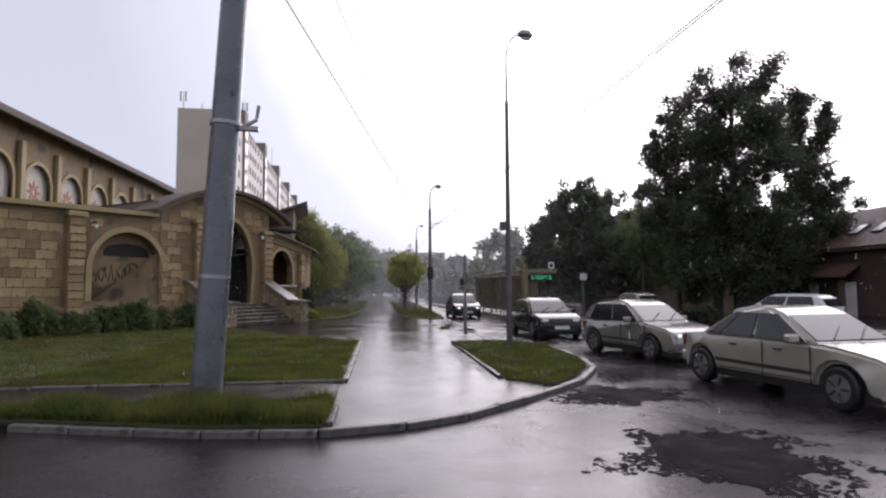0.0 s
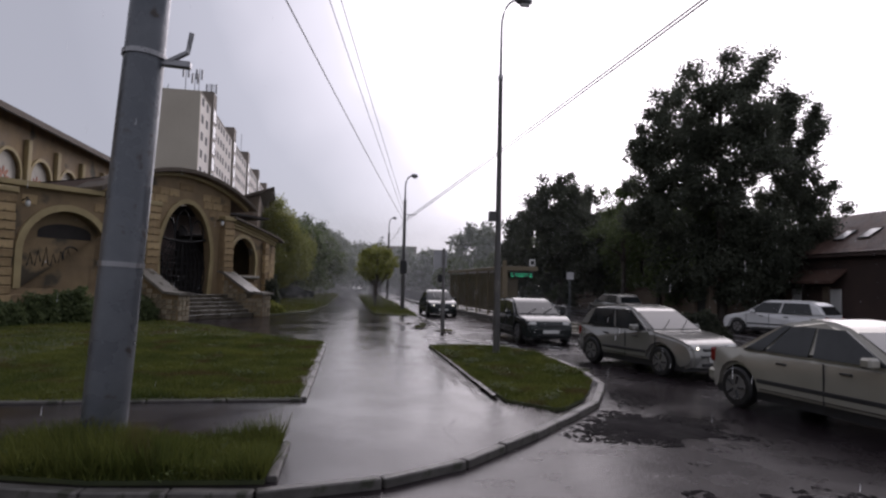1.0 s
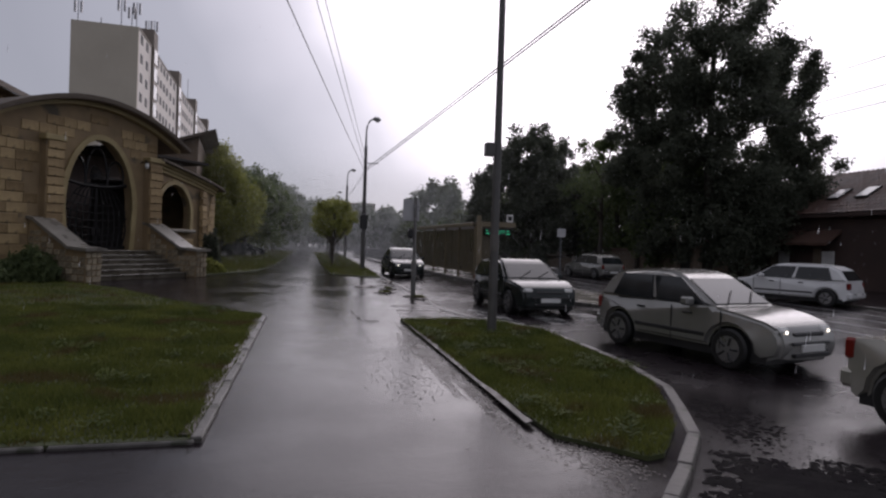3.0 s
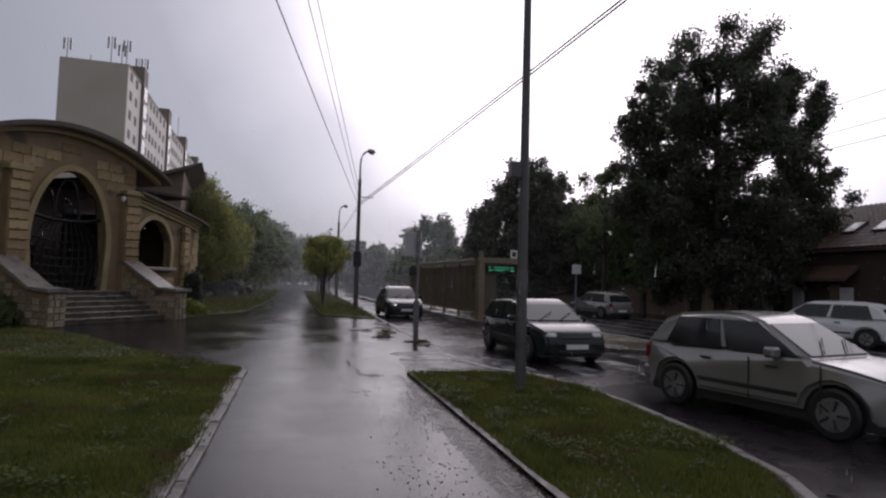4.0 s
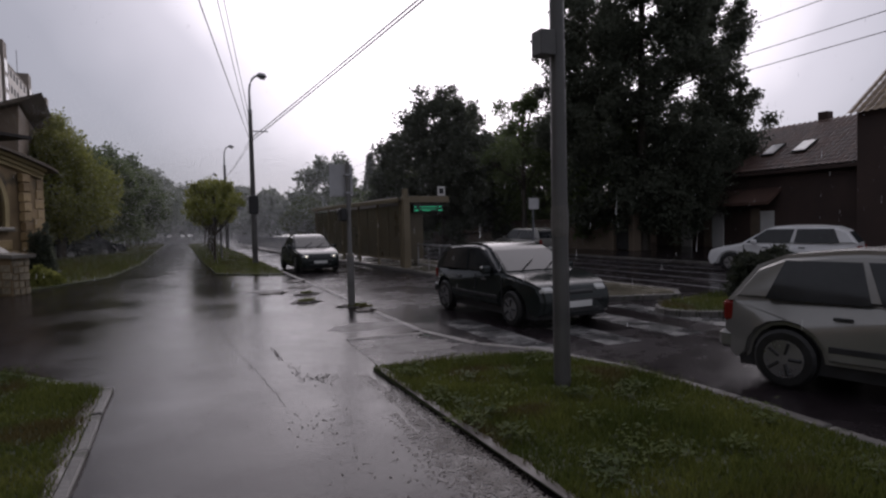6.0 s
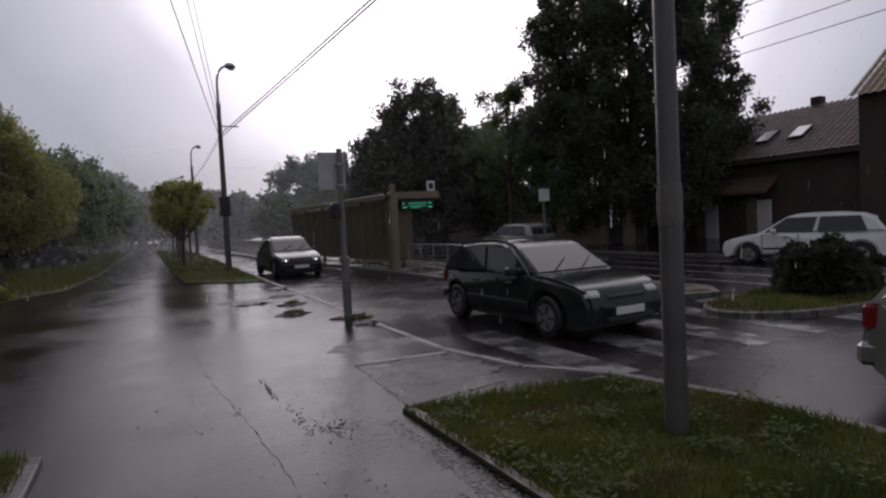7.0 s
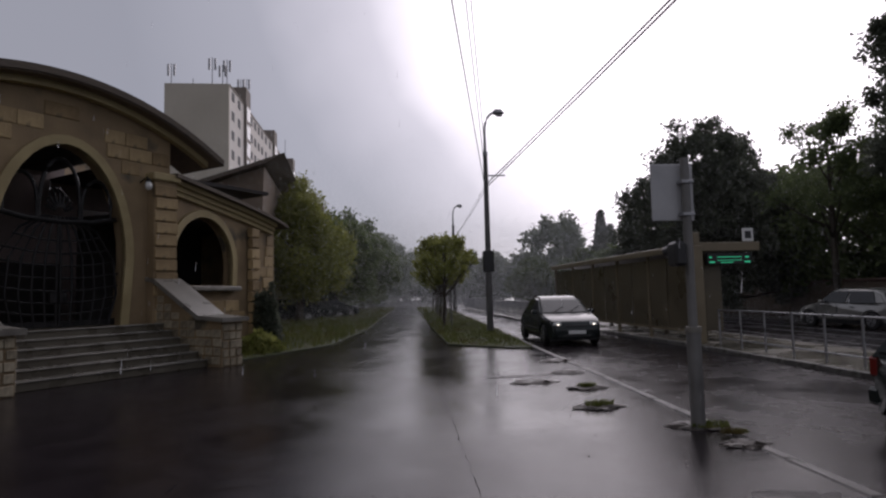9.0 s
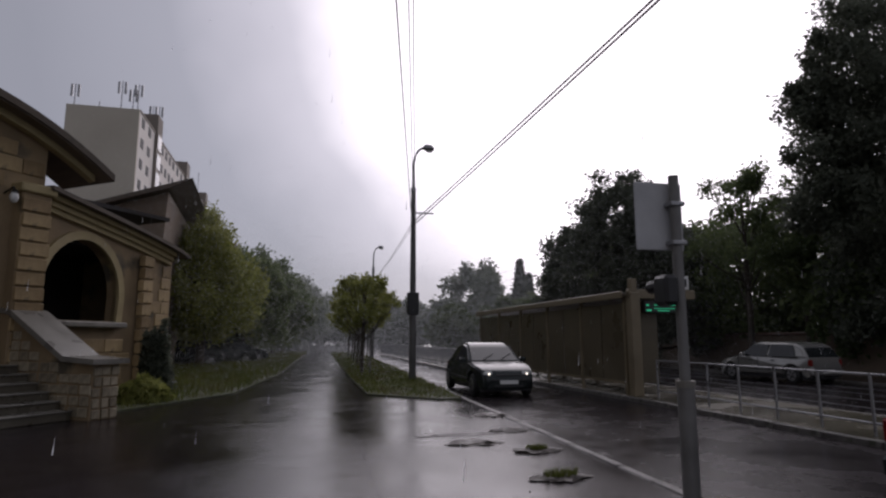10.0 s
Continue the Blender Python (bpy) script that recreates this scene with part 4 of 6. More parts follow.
part("paper_band", tube([(0, 0, 1.5), (0, 0, 1.56), (0, 0, 1.72), (0, 0, 1.8)], [0.082, 0.086, 0.087, 0.083], 14), M_KERB, lamp1, "torn paper notice round the pole")
lamp("street_lamp", 0.6, 41, 0, 8.5, 6.9, 0.15, 0.5, 0, "grey street lamp far along the road")
lamp("street_lamp", 0.8, 68, 0, 8.5, 6.9, 0.15, 0.5, 0, "grey street lamp far along the road")

mast = thing("utility_pole", pose(-5.6, -14.85, 0, -1.0, 2.6, 0), "thick grey steel pole leaning over the grass strip", "utility pole")
part("shaft", tube([(0, 0, 0), (0, 0, 3), (0, 0, 9.5)], [0.205, 0.195, 0.16], 24), M_POLE, mast, smooth=True)
part("base_collar", tube([(0, 0, 0), (0, 0, 0.1)], 0.235, 24), M_CONC, mast)
for z in (1.75, 3.85):
    part("clamp", tube([(0, 0, z), (0, 0, z + 0.05)], 0.208, 24), M_METAL, mast)
part("bracket", tube([(0.15, 0, 3.8), (0.42, -0.05, 3.95), (0.44, -0.05, 4.15)], 0.03, 6), M_METAL, mast)
part("bracket_plate", box(0.15, 0.45, -0.04, 0.04, 3.8, 3.87, 0.01), M_METAL, mast)


def cable(a, b, sag, r=0.016, label="thin black overhead cable between street poles"):
    pts = [Vector(a).lerp(Vector(b), k / 14) - Vector((0, 0, sag * 4 * (k / 14) * (1 - k / 14))) for k in range(15)]
    return tagged(finish("overhead_cable", tube(pts, r, 5), M_WIRE), label, "cable", "overhead cables")


cable((-0.05, 16.3, 5.6), (-5.5, -17, 6.6), 0.1, 0.012)
cable((0.0, 16.3, 5.8), (-6.0, -22, 8.6), 0.1, 0.010)
cable((0.05, 16.3, 6.1), (-5.9, -22, 9.2), 0.1, 0.010)
for dx, dz in ((0, 0), (0.2, 0.18)):
    cable((0.05 + dx * 0.3, 16.3, 5.6 + dz), (3.2 + dx, -32, 6.6 + dz), 0.12, 0.018)
    cable((0.05 + dx, 16.3, 5.8 + dz), (0.6 + dx, 41, 5.9 + dz), 0.15, 0.010)
for z, y in ((7.0, -10), (7.6, -10), (8.6, -10)):
    cable((16.0, 60, z), (16.5, y - 30, z + 0.4), 0.2, 0.014)

# ---- traffic sign with signal by the crossing ----
sign = thing("road_sign", pose(0.0, 0.0, 0, 0, 0, 0), "grey sign pole with square plate and signal head, seen from behind", "road sign")
part("lower_pole", tube([(0, 0, 0), (0, 0, 1.05)], 0.075, 14), M_SIGNP, sign, smooth=True)
part("upper_pole", tube([(0, 0, 1.05), (0, 0, 2.95)], 0.048, 12), M_SIGNP, sign, smooth=True)
part("pole_cap", tube([(0, 0, 1.03), (0, 0, 1.09)], 0.085, 14), M_COPING, sign)
part("sign_plate", box(-0.36, 0.12, 0.07, 0.09, 2.26, 2.9, 0.008), M_SIGNB, sign, "plain grey back of a square sign plate")
part("plate_clamp", box(-0.07, 0.07, -0.06, 0.07, 2.3, 2.34, 0.006), M_METAL, sign)
part("plate_clamp", box(-0.07, 0.07, -0.06, 0.07, 2.66, 2.7, 0.006), M_METAL, sign)
part("signal_head", box(-0.2, -0.06, -0.1, 0.12, 1.75, 2.02, 0.03), M_TRIM, sign, "small black signal head")
part("signal_visor", tube([(-0.13, 0.12, 1.94), (-0.13, 0.26, 1.93)], 0.06, 10), M_TRIM, sign)
for i, (x, y, w) in enumerate(((0.05, 0.1, 0.3), (-0.36, 2.85, 0.3), (-0.66, 1.35, 0.3), (-1.0, 3.6, 0.36), (0.1, -0.7, 0.22), (-0.2, 4.6, 0.3), (0.05, 6.5, 0.35))):
    bm = bmesh.new()
    bmesh.ops.create_icosphere(bm, subdivisions=3, radius=1)
    for v in bm.verts:
        v.co = Vector((v.co.x * w * (1 + 0.7 * noise.noise(v.co * 2.4 + Vector((x, y, 0)))), v.co.y * w * 0.6 * (1 + 0.6 * noise.noise(v.co * 3 + Vector((y, x, 0)))), max(0, v.co.z) * 0.045 * (1 + noise.noise(v.co * 5))))
        v.co += Vector((x, y, 0.001))
    tagged(finish("mud_clump", bm, M_MUD), "low clump of mud and moss on the wet pavement", "mud clump", "mud clumps")


TUFTS = ((0.12, -0.02, 0.22), (-0.66, 1.35, 0.2), (0.2, -0.35, 0.15), (-0.36, 2.85, 0.16))
for i, (x, y, w) in enumerate(TUFTS):
    grass([(x + w * math.cos(a), y + 0.6 * w * math.sin(a)) for a in (math.tau * k / 10 for k in range(10))], 350, 0.05, 300 + i, "small tuft of grass on the wet pavement")

# cracks and washed-down specks on the pavement
def crack(line, width, label):
    rng = np.random.default_rng(len(line) + int(line[0][0] * 10) % 7)
    pts = []
    for (x0, y0), (x1, y1) in zip(line, line[1:]):
        n = max(3, int(math.hypot(x1 - x0, y1 - y0) / 0.12))
        pts += [(x0 + (x1 - x0) * k / n + rng.normal(0, 0.012), y0 + (y1 - y0) * k / n) for k in range(n)]
    bm = bmesh.new()
    rows = []
    for x, y in pts:
        w = width * max(0.03, rng.normal(0.45, 0.5))
        rows.append([bm.verts.new((x - w, y, 0.0025)), bm.verts.new((x, y, 0.004)), bm.verts.new((x + w, y, 0.0025))])
    for a, b in zip(rows, rows[1:]):
        bm.faces.new((a[0], a[1], b[1], b[0]))
        bm.faces.new((a[1], a[2], b[2], b[1]))
    tagged(finish("pavement_crack", bm, M_PATCH), label, "crack", "pavement cracks", "structure")


crack([(-2.6, 5.0), (-2.57, -2.5), (-2.46, -4.1), (-2.38, -5.1), (-2.33, -6.4)], 0.0045, "long joint crack along the wet pavement")
crack([(-5.0, -1.2), (-5.0, -3.2)], 0.005, "fine crack in the wet pavement")
crack([(-1.9, -13.6), (-2.2, -14.2), (-2.15, -15.0)], 0.006, "short crack near the kerb")
rng = np.random.default_rng(77)
cx = np.r_[rng.normal(-1.7, 0.3, 420), rng.normal(-2.7, 0.35, 160), rng.uniform(-3.8, 0.1, 160)]
cy = np.r_[rng.normal(-5.3, 0.55, 420), rng.normal(-4.2, 0.9, 160), rng.uniform(-15, 6, 160)]
keep = ~inside(cx, cy, ISLAND) & (cx < 0.1) & (cx > -3.8)
cx, cy = cx[keep], cy[keep]
n = len(cx)
a, q = rng.uniform(0, math.tau, n), 0.0025 + 0.007 * rng.uniform(0, 1, n) ** 2
v = np.zeros((n, 4, 3))
for k in range(4):
    v[:, k] = np.c_[cx + q * np.cos(a + k * 1.57) * rng.uniform(0.6, 1.4, n), cy + q * np.sin(a + k * 1.57), np.full(n, 0.005)]
tagged(from_arrays("debris", v.reshape(-1, 3), 4, M_PATCH), "dark specks of leaves and grit on the wet pavement", "debris", kind="stuff")
gx = np.r_[rng.normal(1.6, 0.8, 700), rng.normal(0.9, 0.5, 500)]
gy = np.r_[rng.normal(-14.6, 1.0, 700), rng.normal(-12.6, 1.2, 500)]
keep = ~inside(gx, gy, KERB_LINE + [(-60, 220), (-60, -15.2)])
gx, gy = gx[keep], gy[keep]
n = len(gx)
a, q = rng.uniform(0, math.tau, n), rng.uniform(0.004, 0.016, n)
v = np.zeros((n, 4, 3))
for k in range(4):
    v[:, k] = np.c_[gx + q * np.cos(a + k * 1.57) * rng.uniform(0.6, 1.4, n), gy + q * np.sin(a + k * 1.57), np.full(n, ROAD + 0.009)]
tagged(from_arrays("road_grit", v.reshape(-1, 3), 4, M_PATCH), "dark loose grit round the broken asphalt", "grit", kind="stuff")


# ---- trees ----
def tree(name, x, y, height, base, rx, ry, clumps, leaves, leaf, material, seed, label, taper=0.5, trunk_r=0.22, droop=0.0, lobes=()):
    rng = np.random.default_rng(seed)
    ob = thing(name, pose(x, y, 0), label, "tree")
    mid, rz = (height + base) / 2, (height - base) / 2
    u = rng.normal(size=(clumps, 3))
    u /= np.linalg.norm(u, axis=1)[:, None]
    r = rng.uniform(0.25, 1.0, clumps) ** 0.5
    c = u * r[:, None]
    wide = 1 - taper * np.clip(c[:, 2], -0.2, 1) ** 1
    wide *= 1 + 0.22 * np.sin(c[:, 2] * 7 + seed) * np.cos(np.arctan2(c[:, 1], c[:, 0]) * 3 + seed)
    cen = np.c_[c[:, 0] * rx * wide, c[:, 1] * ry * wide, mid + c[:, 2] * rz]
    size = rng.uniform(0.10, 0.22, clumps) * (rx + ry + rz) / 3
    if lobes:
        share_of = np.array([w for *_, w in lobes], float)
        which = rng.choice(len(lobes), clumps, p=share_of / share_of.sum())
        lob = np.array(lobes)[which]
        up = np.clip(0.5 + 0.5 * c[:, 2], 0, 1)
        narrow = np.sqrt(np.clip(1 - (np.clip(up, 0.25, 1) - 0.25) ** 2.2, 0.02, 1))
        cen = np.c_[lob[:, 0] + c[:, 0] * lob[:, 4] * narrow, lob[:, 1] + c[:, 1] * lob[:, 4] * narrow, lob[:, 2] + up * (lob[:, 3] - lob[:, 2])]
        size = rng.uniform(0.3, 0.66, clumps) * np.sqrt(lob[:, 4] / 2)
    k = rng.integers(0, clumps, leaves)
    off = np.clip(rng.normal(size=(leaves, 3)), -1.5, 1.5) * (size[k] * 0.52)[:, None]
    twig = rng.integers(0, 9, leaves)
    lean_dir = np.random.default_rng(seed + 1).normal(size=(9, 3))
    off += lean_dir[twig] * (size[k] * 0.3)[:, None]
    pos = cen[k] + off
    if droop:
        pos[:, 2] -= droop * rng.uniform(0, 1, leaves) ** 2 * np.hypot(c[k, 0], c[k, 1])
    pos[:, 2] = np.maximum(pos[:, 2], 0.3)
    a = rng.normal(size=(leaves, 3))
    a /= np.linalg.norm(a, axis=1)[:, None]
    b = np.cross(a, rng.normal(size=(leaves, 3)))
    b /= np.linalg.norm(b, axis=1)[:, None]
    s = (leaf * rng.uniform(0.5, 1.3, leaves))[:, None]
    v = np.stack([pos - a * s, pos - b * s * 0.5, pos + a * s, pos + b * s * 0.5], 1)
    from_arrays("crown", v.reshape(-1, 3), 4, material, ob)
    bm = tube([(0, 0, 0), (0.05, 0, base * 0.6 + 0.3), (0.1, 0.05, mid), (0, 0, height * 0.86)], [trunk_r * 1.25, trunk_r, trunk_r * 0.6, 0.03], 10)
    for i in rng.permutation(clumps)[:16]:
        e = cen[i]
        z0 = max(base * 0.7, min(e[2] - 0.6, height * 0.7) - 1.0)
        tube([(0.05, 0, z0), (e[0] * 0.5, e[1] * 0.5, (z0 + e[2]) / 2 - 0.1), tuple(e)], [trunk_r * 0.4, trunk_r * 0.25, 0.02], 6, bm)
    part("trunk", bm, M_BARK, ob, smooth=True)
    return ob


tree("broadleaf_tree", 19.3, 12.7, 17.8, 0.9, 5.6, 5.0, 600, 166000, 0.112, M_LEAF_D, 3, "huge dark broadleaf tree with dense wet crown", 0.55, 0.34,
     lobes=((0.3, 0, 3.8, 17.7, 2.5, 11), (-2.2, 0.6, 4.6, 16.9, 2.2, 11), (2.6, -0.5, 2.8, 16.8, 2.2, 11), (-3.7, -0.3, 4.4, 14.6, 2.0, 10), (4.3, 0.4, 1.7, 14.0, 1.8, 9), (-4.9, 0.2, 4.6, 11.4, 1.7, 8), (5.0, -0.6, 1.4, 11.4, 1.6, 7), (0.4, -2.2, 3.4, 13.6, 2.2, 9), (0.2, 2.2, 3.6, 13.6, 2.2, 8), (2.6, -0.6, 0.8, 7.0, 2.4, 9), (0.4, -0.8, 0.6, 6.0, 2.2, 8), (-2.0, 1.0, 0.8, 6.4, 1.9, 6), (6.3, -1.0, 3.0, 9.2, 1.5, 7), (4.9, -0.4, 9.0, 14.6, 1.6, 7)))
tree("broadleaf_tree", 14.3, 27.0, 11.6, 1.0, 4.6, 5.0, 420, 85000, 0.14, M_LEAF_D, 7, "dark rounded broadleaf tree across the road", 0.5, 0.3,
     lobes=((0, 0, 1, 11.8, 2.2, 8), (-2.0, -1.0, 1, 11.0, 2.0, 8), (2.2, 0.6, 1, 10.4, 2.0, 7), (-3.6, 0.8, 0.6, 8.6, 1.7, 6), (3.6, -1, 0.6, 8.2, 1.7, 6), (0, -2.4, 0.6, 9.8, 2.0, 7)))
tree("birch_tree", 16.2, 19.5, 10.2, 3.6, 2.3, 2.3, 46, 7500, 0.11, M_LEAF_M, 8, "thin open tree with bare stems showing", 0.5, 0.14)
tree("birch_tree", 18.4, 18.5, 9.0, 3.4, 2.2, 2.2, 40, 6500, 0.11, M_LEAF_M, 9, "thin open tree with bare stems showing", 0.5, 0.14)
for i, (x, y, h, r) in enumerate(((19.5, 36, 9, 4.0), (15.5, 46, 5.2, 3), (16.5, 58, 5.6, 3.5), (16.8, 72, 11.9, 5.2), (16, 86, 7.6, 5), (13, 104, 8.6, 5), (10, 128, 11, 6), (4, 150, 13, 8), (-6, 150, 13, 8), (-14, 132, 13, 8), (20, 40, 10, 5), (21, 26, 9, 4.5), (28, 55, 9, 5), (11.5, 62, 5.2, 3), (11, 92, 7.5, 4), (9, 112, 9, 5), (20, 16, 8, 3.2), (21, 32, 9, 4), (-1, 170, 14, 9))):
    # leaf colours paled to carry haze, most of all past 66 m
    tree("broadleaf_tree", x, y, h, 0.2, r, r, 150, 19000 if y < 60 else 10000, (0.16 if y < 60 else 0.22) + 0.0018 * y, (M_LEAF_HAZE if y > 66 else M_LEAF_M), 30 + i, "roadside broadleaf tree in the rainy distance", 0.45, 0.25)
# willow and hedge trees beyond the hall
tree("willow_tree", -9.2, 27.5, 7.9, 1.6, 2.9, 3.0, 160, 36000, 0.10, M_LEAF_L, 51, "pale yellow-green willow with hanging twigs", 0.4, 0.2, droop=1.5)
tree("willow_tree", -10.8, 32.5, 8.6, 1.2, 3.0, 3.0, 140, 28000, 0.11, M_LEAF_L, 52, "pale yellow-green willow with hanging twigs", 0.4, 0.2, droop=1.4)
for i, (x, y, h, r) in enumerate(((-8.5, 38, 7.6, 3.0), (-9, 45, 8.6, 3.4), (-7.5, 52, 8.4, 3.4), (-10, 58, 9, 4), (-7.5, 66, 9, 4), (-8, 78, 10, 5), (-7, 92, 11, 5), (-14, 40, 9, 4), (-8, 110, 12, 6))):
    # past 60 m the leaf colour carries painted haze
    tree("broadleaf_tree", x, y, h, 0.7, r, r, 140, 17000, 0.145 + 0.001 * y, (M_LEAF_HAZE if y > 60 else M_LEAF_M), 60 + i, "green broadleaf tree beside the path", 0.4, 0.2)
for i, (x, y) in enumerate(((-1.5, 20.5), (-1.3, 24.5), (-1.2, 29), (-1.1, 34), (-1.0, 39), (-1, 45))):
    tree("young_tree", x, y, 4.2 + 0.3 * (i % 3), 1.9, 1.45, 1.45, 60, 4600, 0.085, M_LEAF_L, 80 + i, "young street tree with round crown and thin stem", 0.2, 0.055)
    tagged(finish("tree_stake", tube([(x + 0.35, y, 0), (x + 0.33, y, 1.9)], 0.03, 8), M_CONC), "thin stake beside a young tree", "stake", "tree stakes")


def spruce(x, y, height, radius, seed):
    rng = np.random.default_rng(seed)
    ob = thing("spruce_tree", pose(x, y, 0), "slim dark spruce with tiered branches", "tree")
    n = 9000
    t = rng.uniform(0, 1, n) ** 0.7
    tier = np.floor(t * 16) / 16 + rng.normal(0, 0.012, n)
    a = np.round(rng.uniform(0, 9, n)) * math.tau / 9 + tier * 20 + rng.normal(0, 0.12, n)
    d = rng.uniform(0, 1, n) ** 0.7 * radius * (1.02 - t)
    pos = np.c_[d * np.cos(a), d * np.sin(a), height * (0.12 + 0.88 * tier) - d * 0.25]
    q = rng.normal(size=(n, 3)) * 0.22
    w = rng.normal(size=(n, 3)) * 0.10
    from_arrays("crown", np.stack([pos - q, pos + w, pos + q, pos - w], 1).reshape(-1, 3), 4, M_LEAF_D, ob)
    part("trunk", tube([(0, 0, 0), (0, 0, height)], [0.25, 0.02], 8), M_BARK, ob)


spruce(21.2, 66.8, 11.6, 2.4, 91)
spruce(23.0, 68.5, 10.0, 2.2, 92)


# shrubs: the round bush on its island, and planting under the hall
def shrub(x, y, rx, ry, h, count, material, seed, label):
    rng = np.random.default_rng(seed)
    u = rng.normal(size=(count, 3))
    u /= np.linalg.norm(u, axis=1)[:, None]
    u *= rng.uniform(0.55, 1.06, count)[:, None] * (1 + 0.18 * np.sin(u[:, :1] * 6 + seed) * np.cos(u[:, 1:2] * 5))
    pos = np.c_[u[:, 0] * rx, u[:, 1] * ry, np.abs(u[:, 2]) * h + 0.05]
    q, w = rng.normal(size=(count, 3)) * 0.05, rng.normal(size=(count, 3)) * 0.03
    ob = thing("shrub", pose(x, y, 0), label, "shrub")
    from_arrays("foliage", np.stack([pos - q, pos + w, pos + q, pos - w], 1).reshape(-1, 3), 4, material, ob)
    part("stem", tube([(0, 0, 0), (0, 0, h * 0.7)], [0.05, 0.02], 6), M_BARK, ob)


ISLE = [(6.7 + 1.95 * math.cos(a), -3.75 + 0.95 * math.sin(a)) for a in (math.tau * k / 24 for k in range(24))]
tagged(finish("bush_island", slab(ISLE, ROAD - 0.1, 0.0), M_SOIL), "oval planted traffic island with stone kerb", "traffic island", kind="structure")
grass(ISLE, 6000, 0.08, 44, "wet grass on the oval traffic island")
shrub(7.6, -3.6, 0.85, 0.78, 0.85, 12000, M_LEAF_K, 12, "round dark clipped bush on the traffic island")
for i, s in enumerate((-16, -14.3, -12.8, -11.6, -10.2, -9.2, -8.0, -6.8)):
    p = FRONT @ Vector((s, -0.9 - 0.3 * (i % 2), 0))
    shrub(p.x, p.y, 0.8, 0.6, 0.75 + 0.2 * (i % 3), 3500, M_LEAF_M, 120 + i, "leafy green shrub growing along the stone wall")
p = FRONT @ TO_BAY @ Vector((3.7, -0.55, 0))
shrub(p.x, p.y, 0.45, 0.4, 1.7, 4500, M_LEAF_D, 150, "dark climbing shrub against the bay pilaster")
p = FRONT @ TO_BAY @ Vector((1.9, -1.5, 0))
shrub(p.x, p.y, 0.55, 0.5, 0.5, 3500, M_LEAF_L, 140, "leafy green shrub beside the stair wall")


# broad-leaved weeds in the lawns and the island
def weeds(poly, clumps, per, seed, label):
    rng = np.random.default_rng(seed)
    p = np.array(poly)
    xy = rng.uniform(p.min(0), p.max(0), (clumps * 6, 2))
    xy = xy[inside(xy[:, 0], xy[:, 1], poly)][:clumps]
    c = np.repeat(xy, per, 0) + rng.normal(0, 1, (len(xy) * per, 2)) * np.repeat(rng.uniform(0.03, 0.11, len(xy)), per)[:, None]
    n = len(c)
    a, s_ = rng.uniform(0, math.tau, n), rng.uniform(0.012, 0.032, n)
    z = 0.04 + rng.uniform(0.02, 0.10, n)
    d, e = np.c_[np.cos(a), np.sin(a)], np.c_[-np.sin(a), np.cos(a)]
    tip = rng.uniform(-0.01, 0.03, n)
    v = np.stack([np.c_[c, z], np.c_[c + (d * 0.9 + e * 0.5) * s_[:, None], z + tip * 0.6], np.c_[c + d * 2.1 * s_[:, None], z + tip], np.c_[c + (d * 0.9 - e * 0.5) * s_[:, None], z + tip * 0.6]], 1)
    tagged(from_arrays("weeds", v.reshape(-1, 3), 4, M_WEED), label, "weeds", kind="stuff")


weeds(ISLAND, 60, 60, 501, "broad-leaved weeds growing in the grass island")
weeds([(-3.97, -12.4), (-3.97, -4.9), (-5.4, -3.2), (-9.5, -3.5), (-9.5, -12.5)], 80, 50, 502, "broad-leaved weeds growing in the lawn")
weeds([(-3.97, -15.9), (-3.96, -14.8), (-8.5, -14.84), (-7.7, -15.2), (-5.3, -15.84)], 60, 90, 503, "broad-leaved weeds growing in the grass strip")


# falling rain: fine drops near the walk, dense curtains farther along the road
def rain(count, lo, hi, width, length, seed, label, thin_up=0.0):
    rng = np.random.default_rng(seed)
    pos = rng.uniform(lo, hi, (count, 3))
    if thin_up:
        pos[:, 2] = lo[2] + (hi[2] - lo[2]) * rng.uniform(0, 1, count) ** thin_up
    pos = pos[np.abs(pos[:, 0] + 3.15) > np.where(pos[:, 1] < -2, 1.7, 0.0)]
    n = len(pos)
    a, w = rng.uniform(0, math.tau, n), width * rng.uniform(0.6, 1.4, n)
    side = np.c_[np.cos(a) * w, np.sin(a) * w, np.zeros(n)] / 2
    fall = np.c_[rng.normal(0.06, 0.02, n), rng.normal(0, 0.02, n), np.ones(n)] * (length * rng.uniform(0.6, 1.4, n))[:, None] / 2
    tagged(from_arrays("rain", np.stack([pos - fall + side, pos - fall - side, pos + fall], 1).reshape(-1, 3), 3, M_RAIN), label, "rain", kind="stuff")


rain(2600, (-7, -18, 0.3), (18, 14, 8.5), 0.0045, 0.085, 601, "bright falling raindrops in the air")
rain(230000, (-14, 16, 0.0), (22, 35, 8.0), 0.005, 0.05, 602, "dense curtain of falling rain along the road", 1.5)
rain(170000, (-16, 35, 0.0), (24, 64, 9.5), 0.010, 0.075, 603, "dense curtain of falling rain along the road", 1.5)
rain(70000, (-14, 64, 0.0), (24, 100, 12.0), 0.022, 0.15, 604, "dense curtain of falling rain along the road", 1.3)


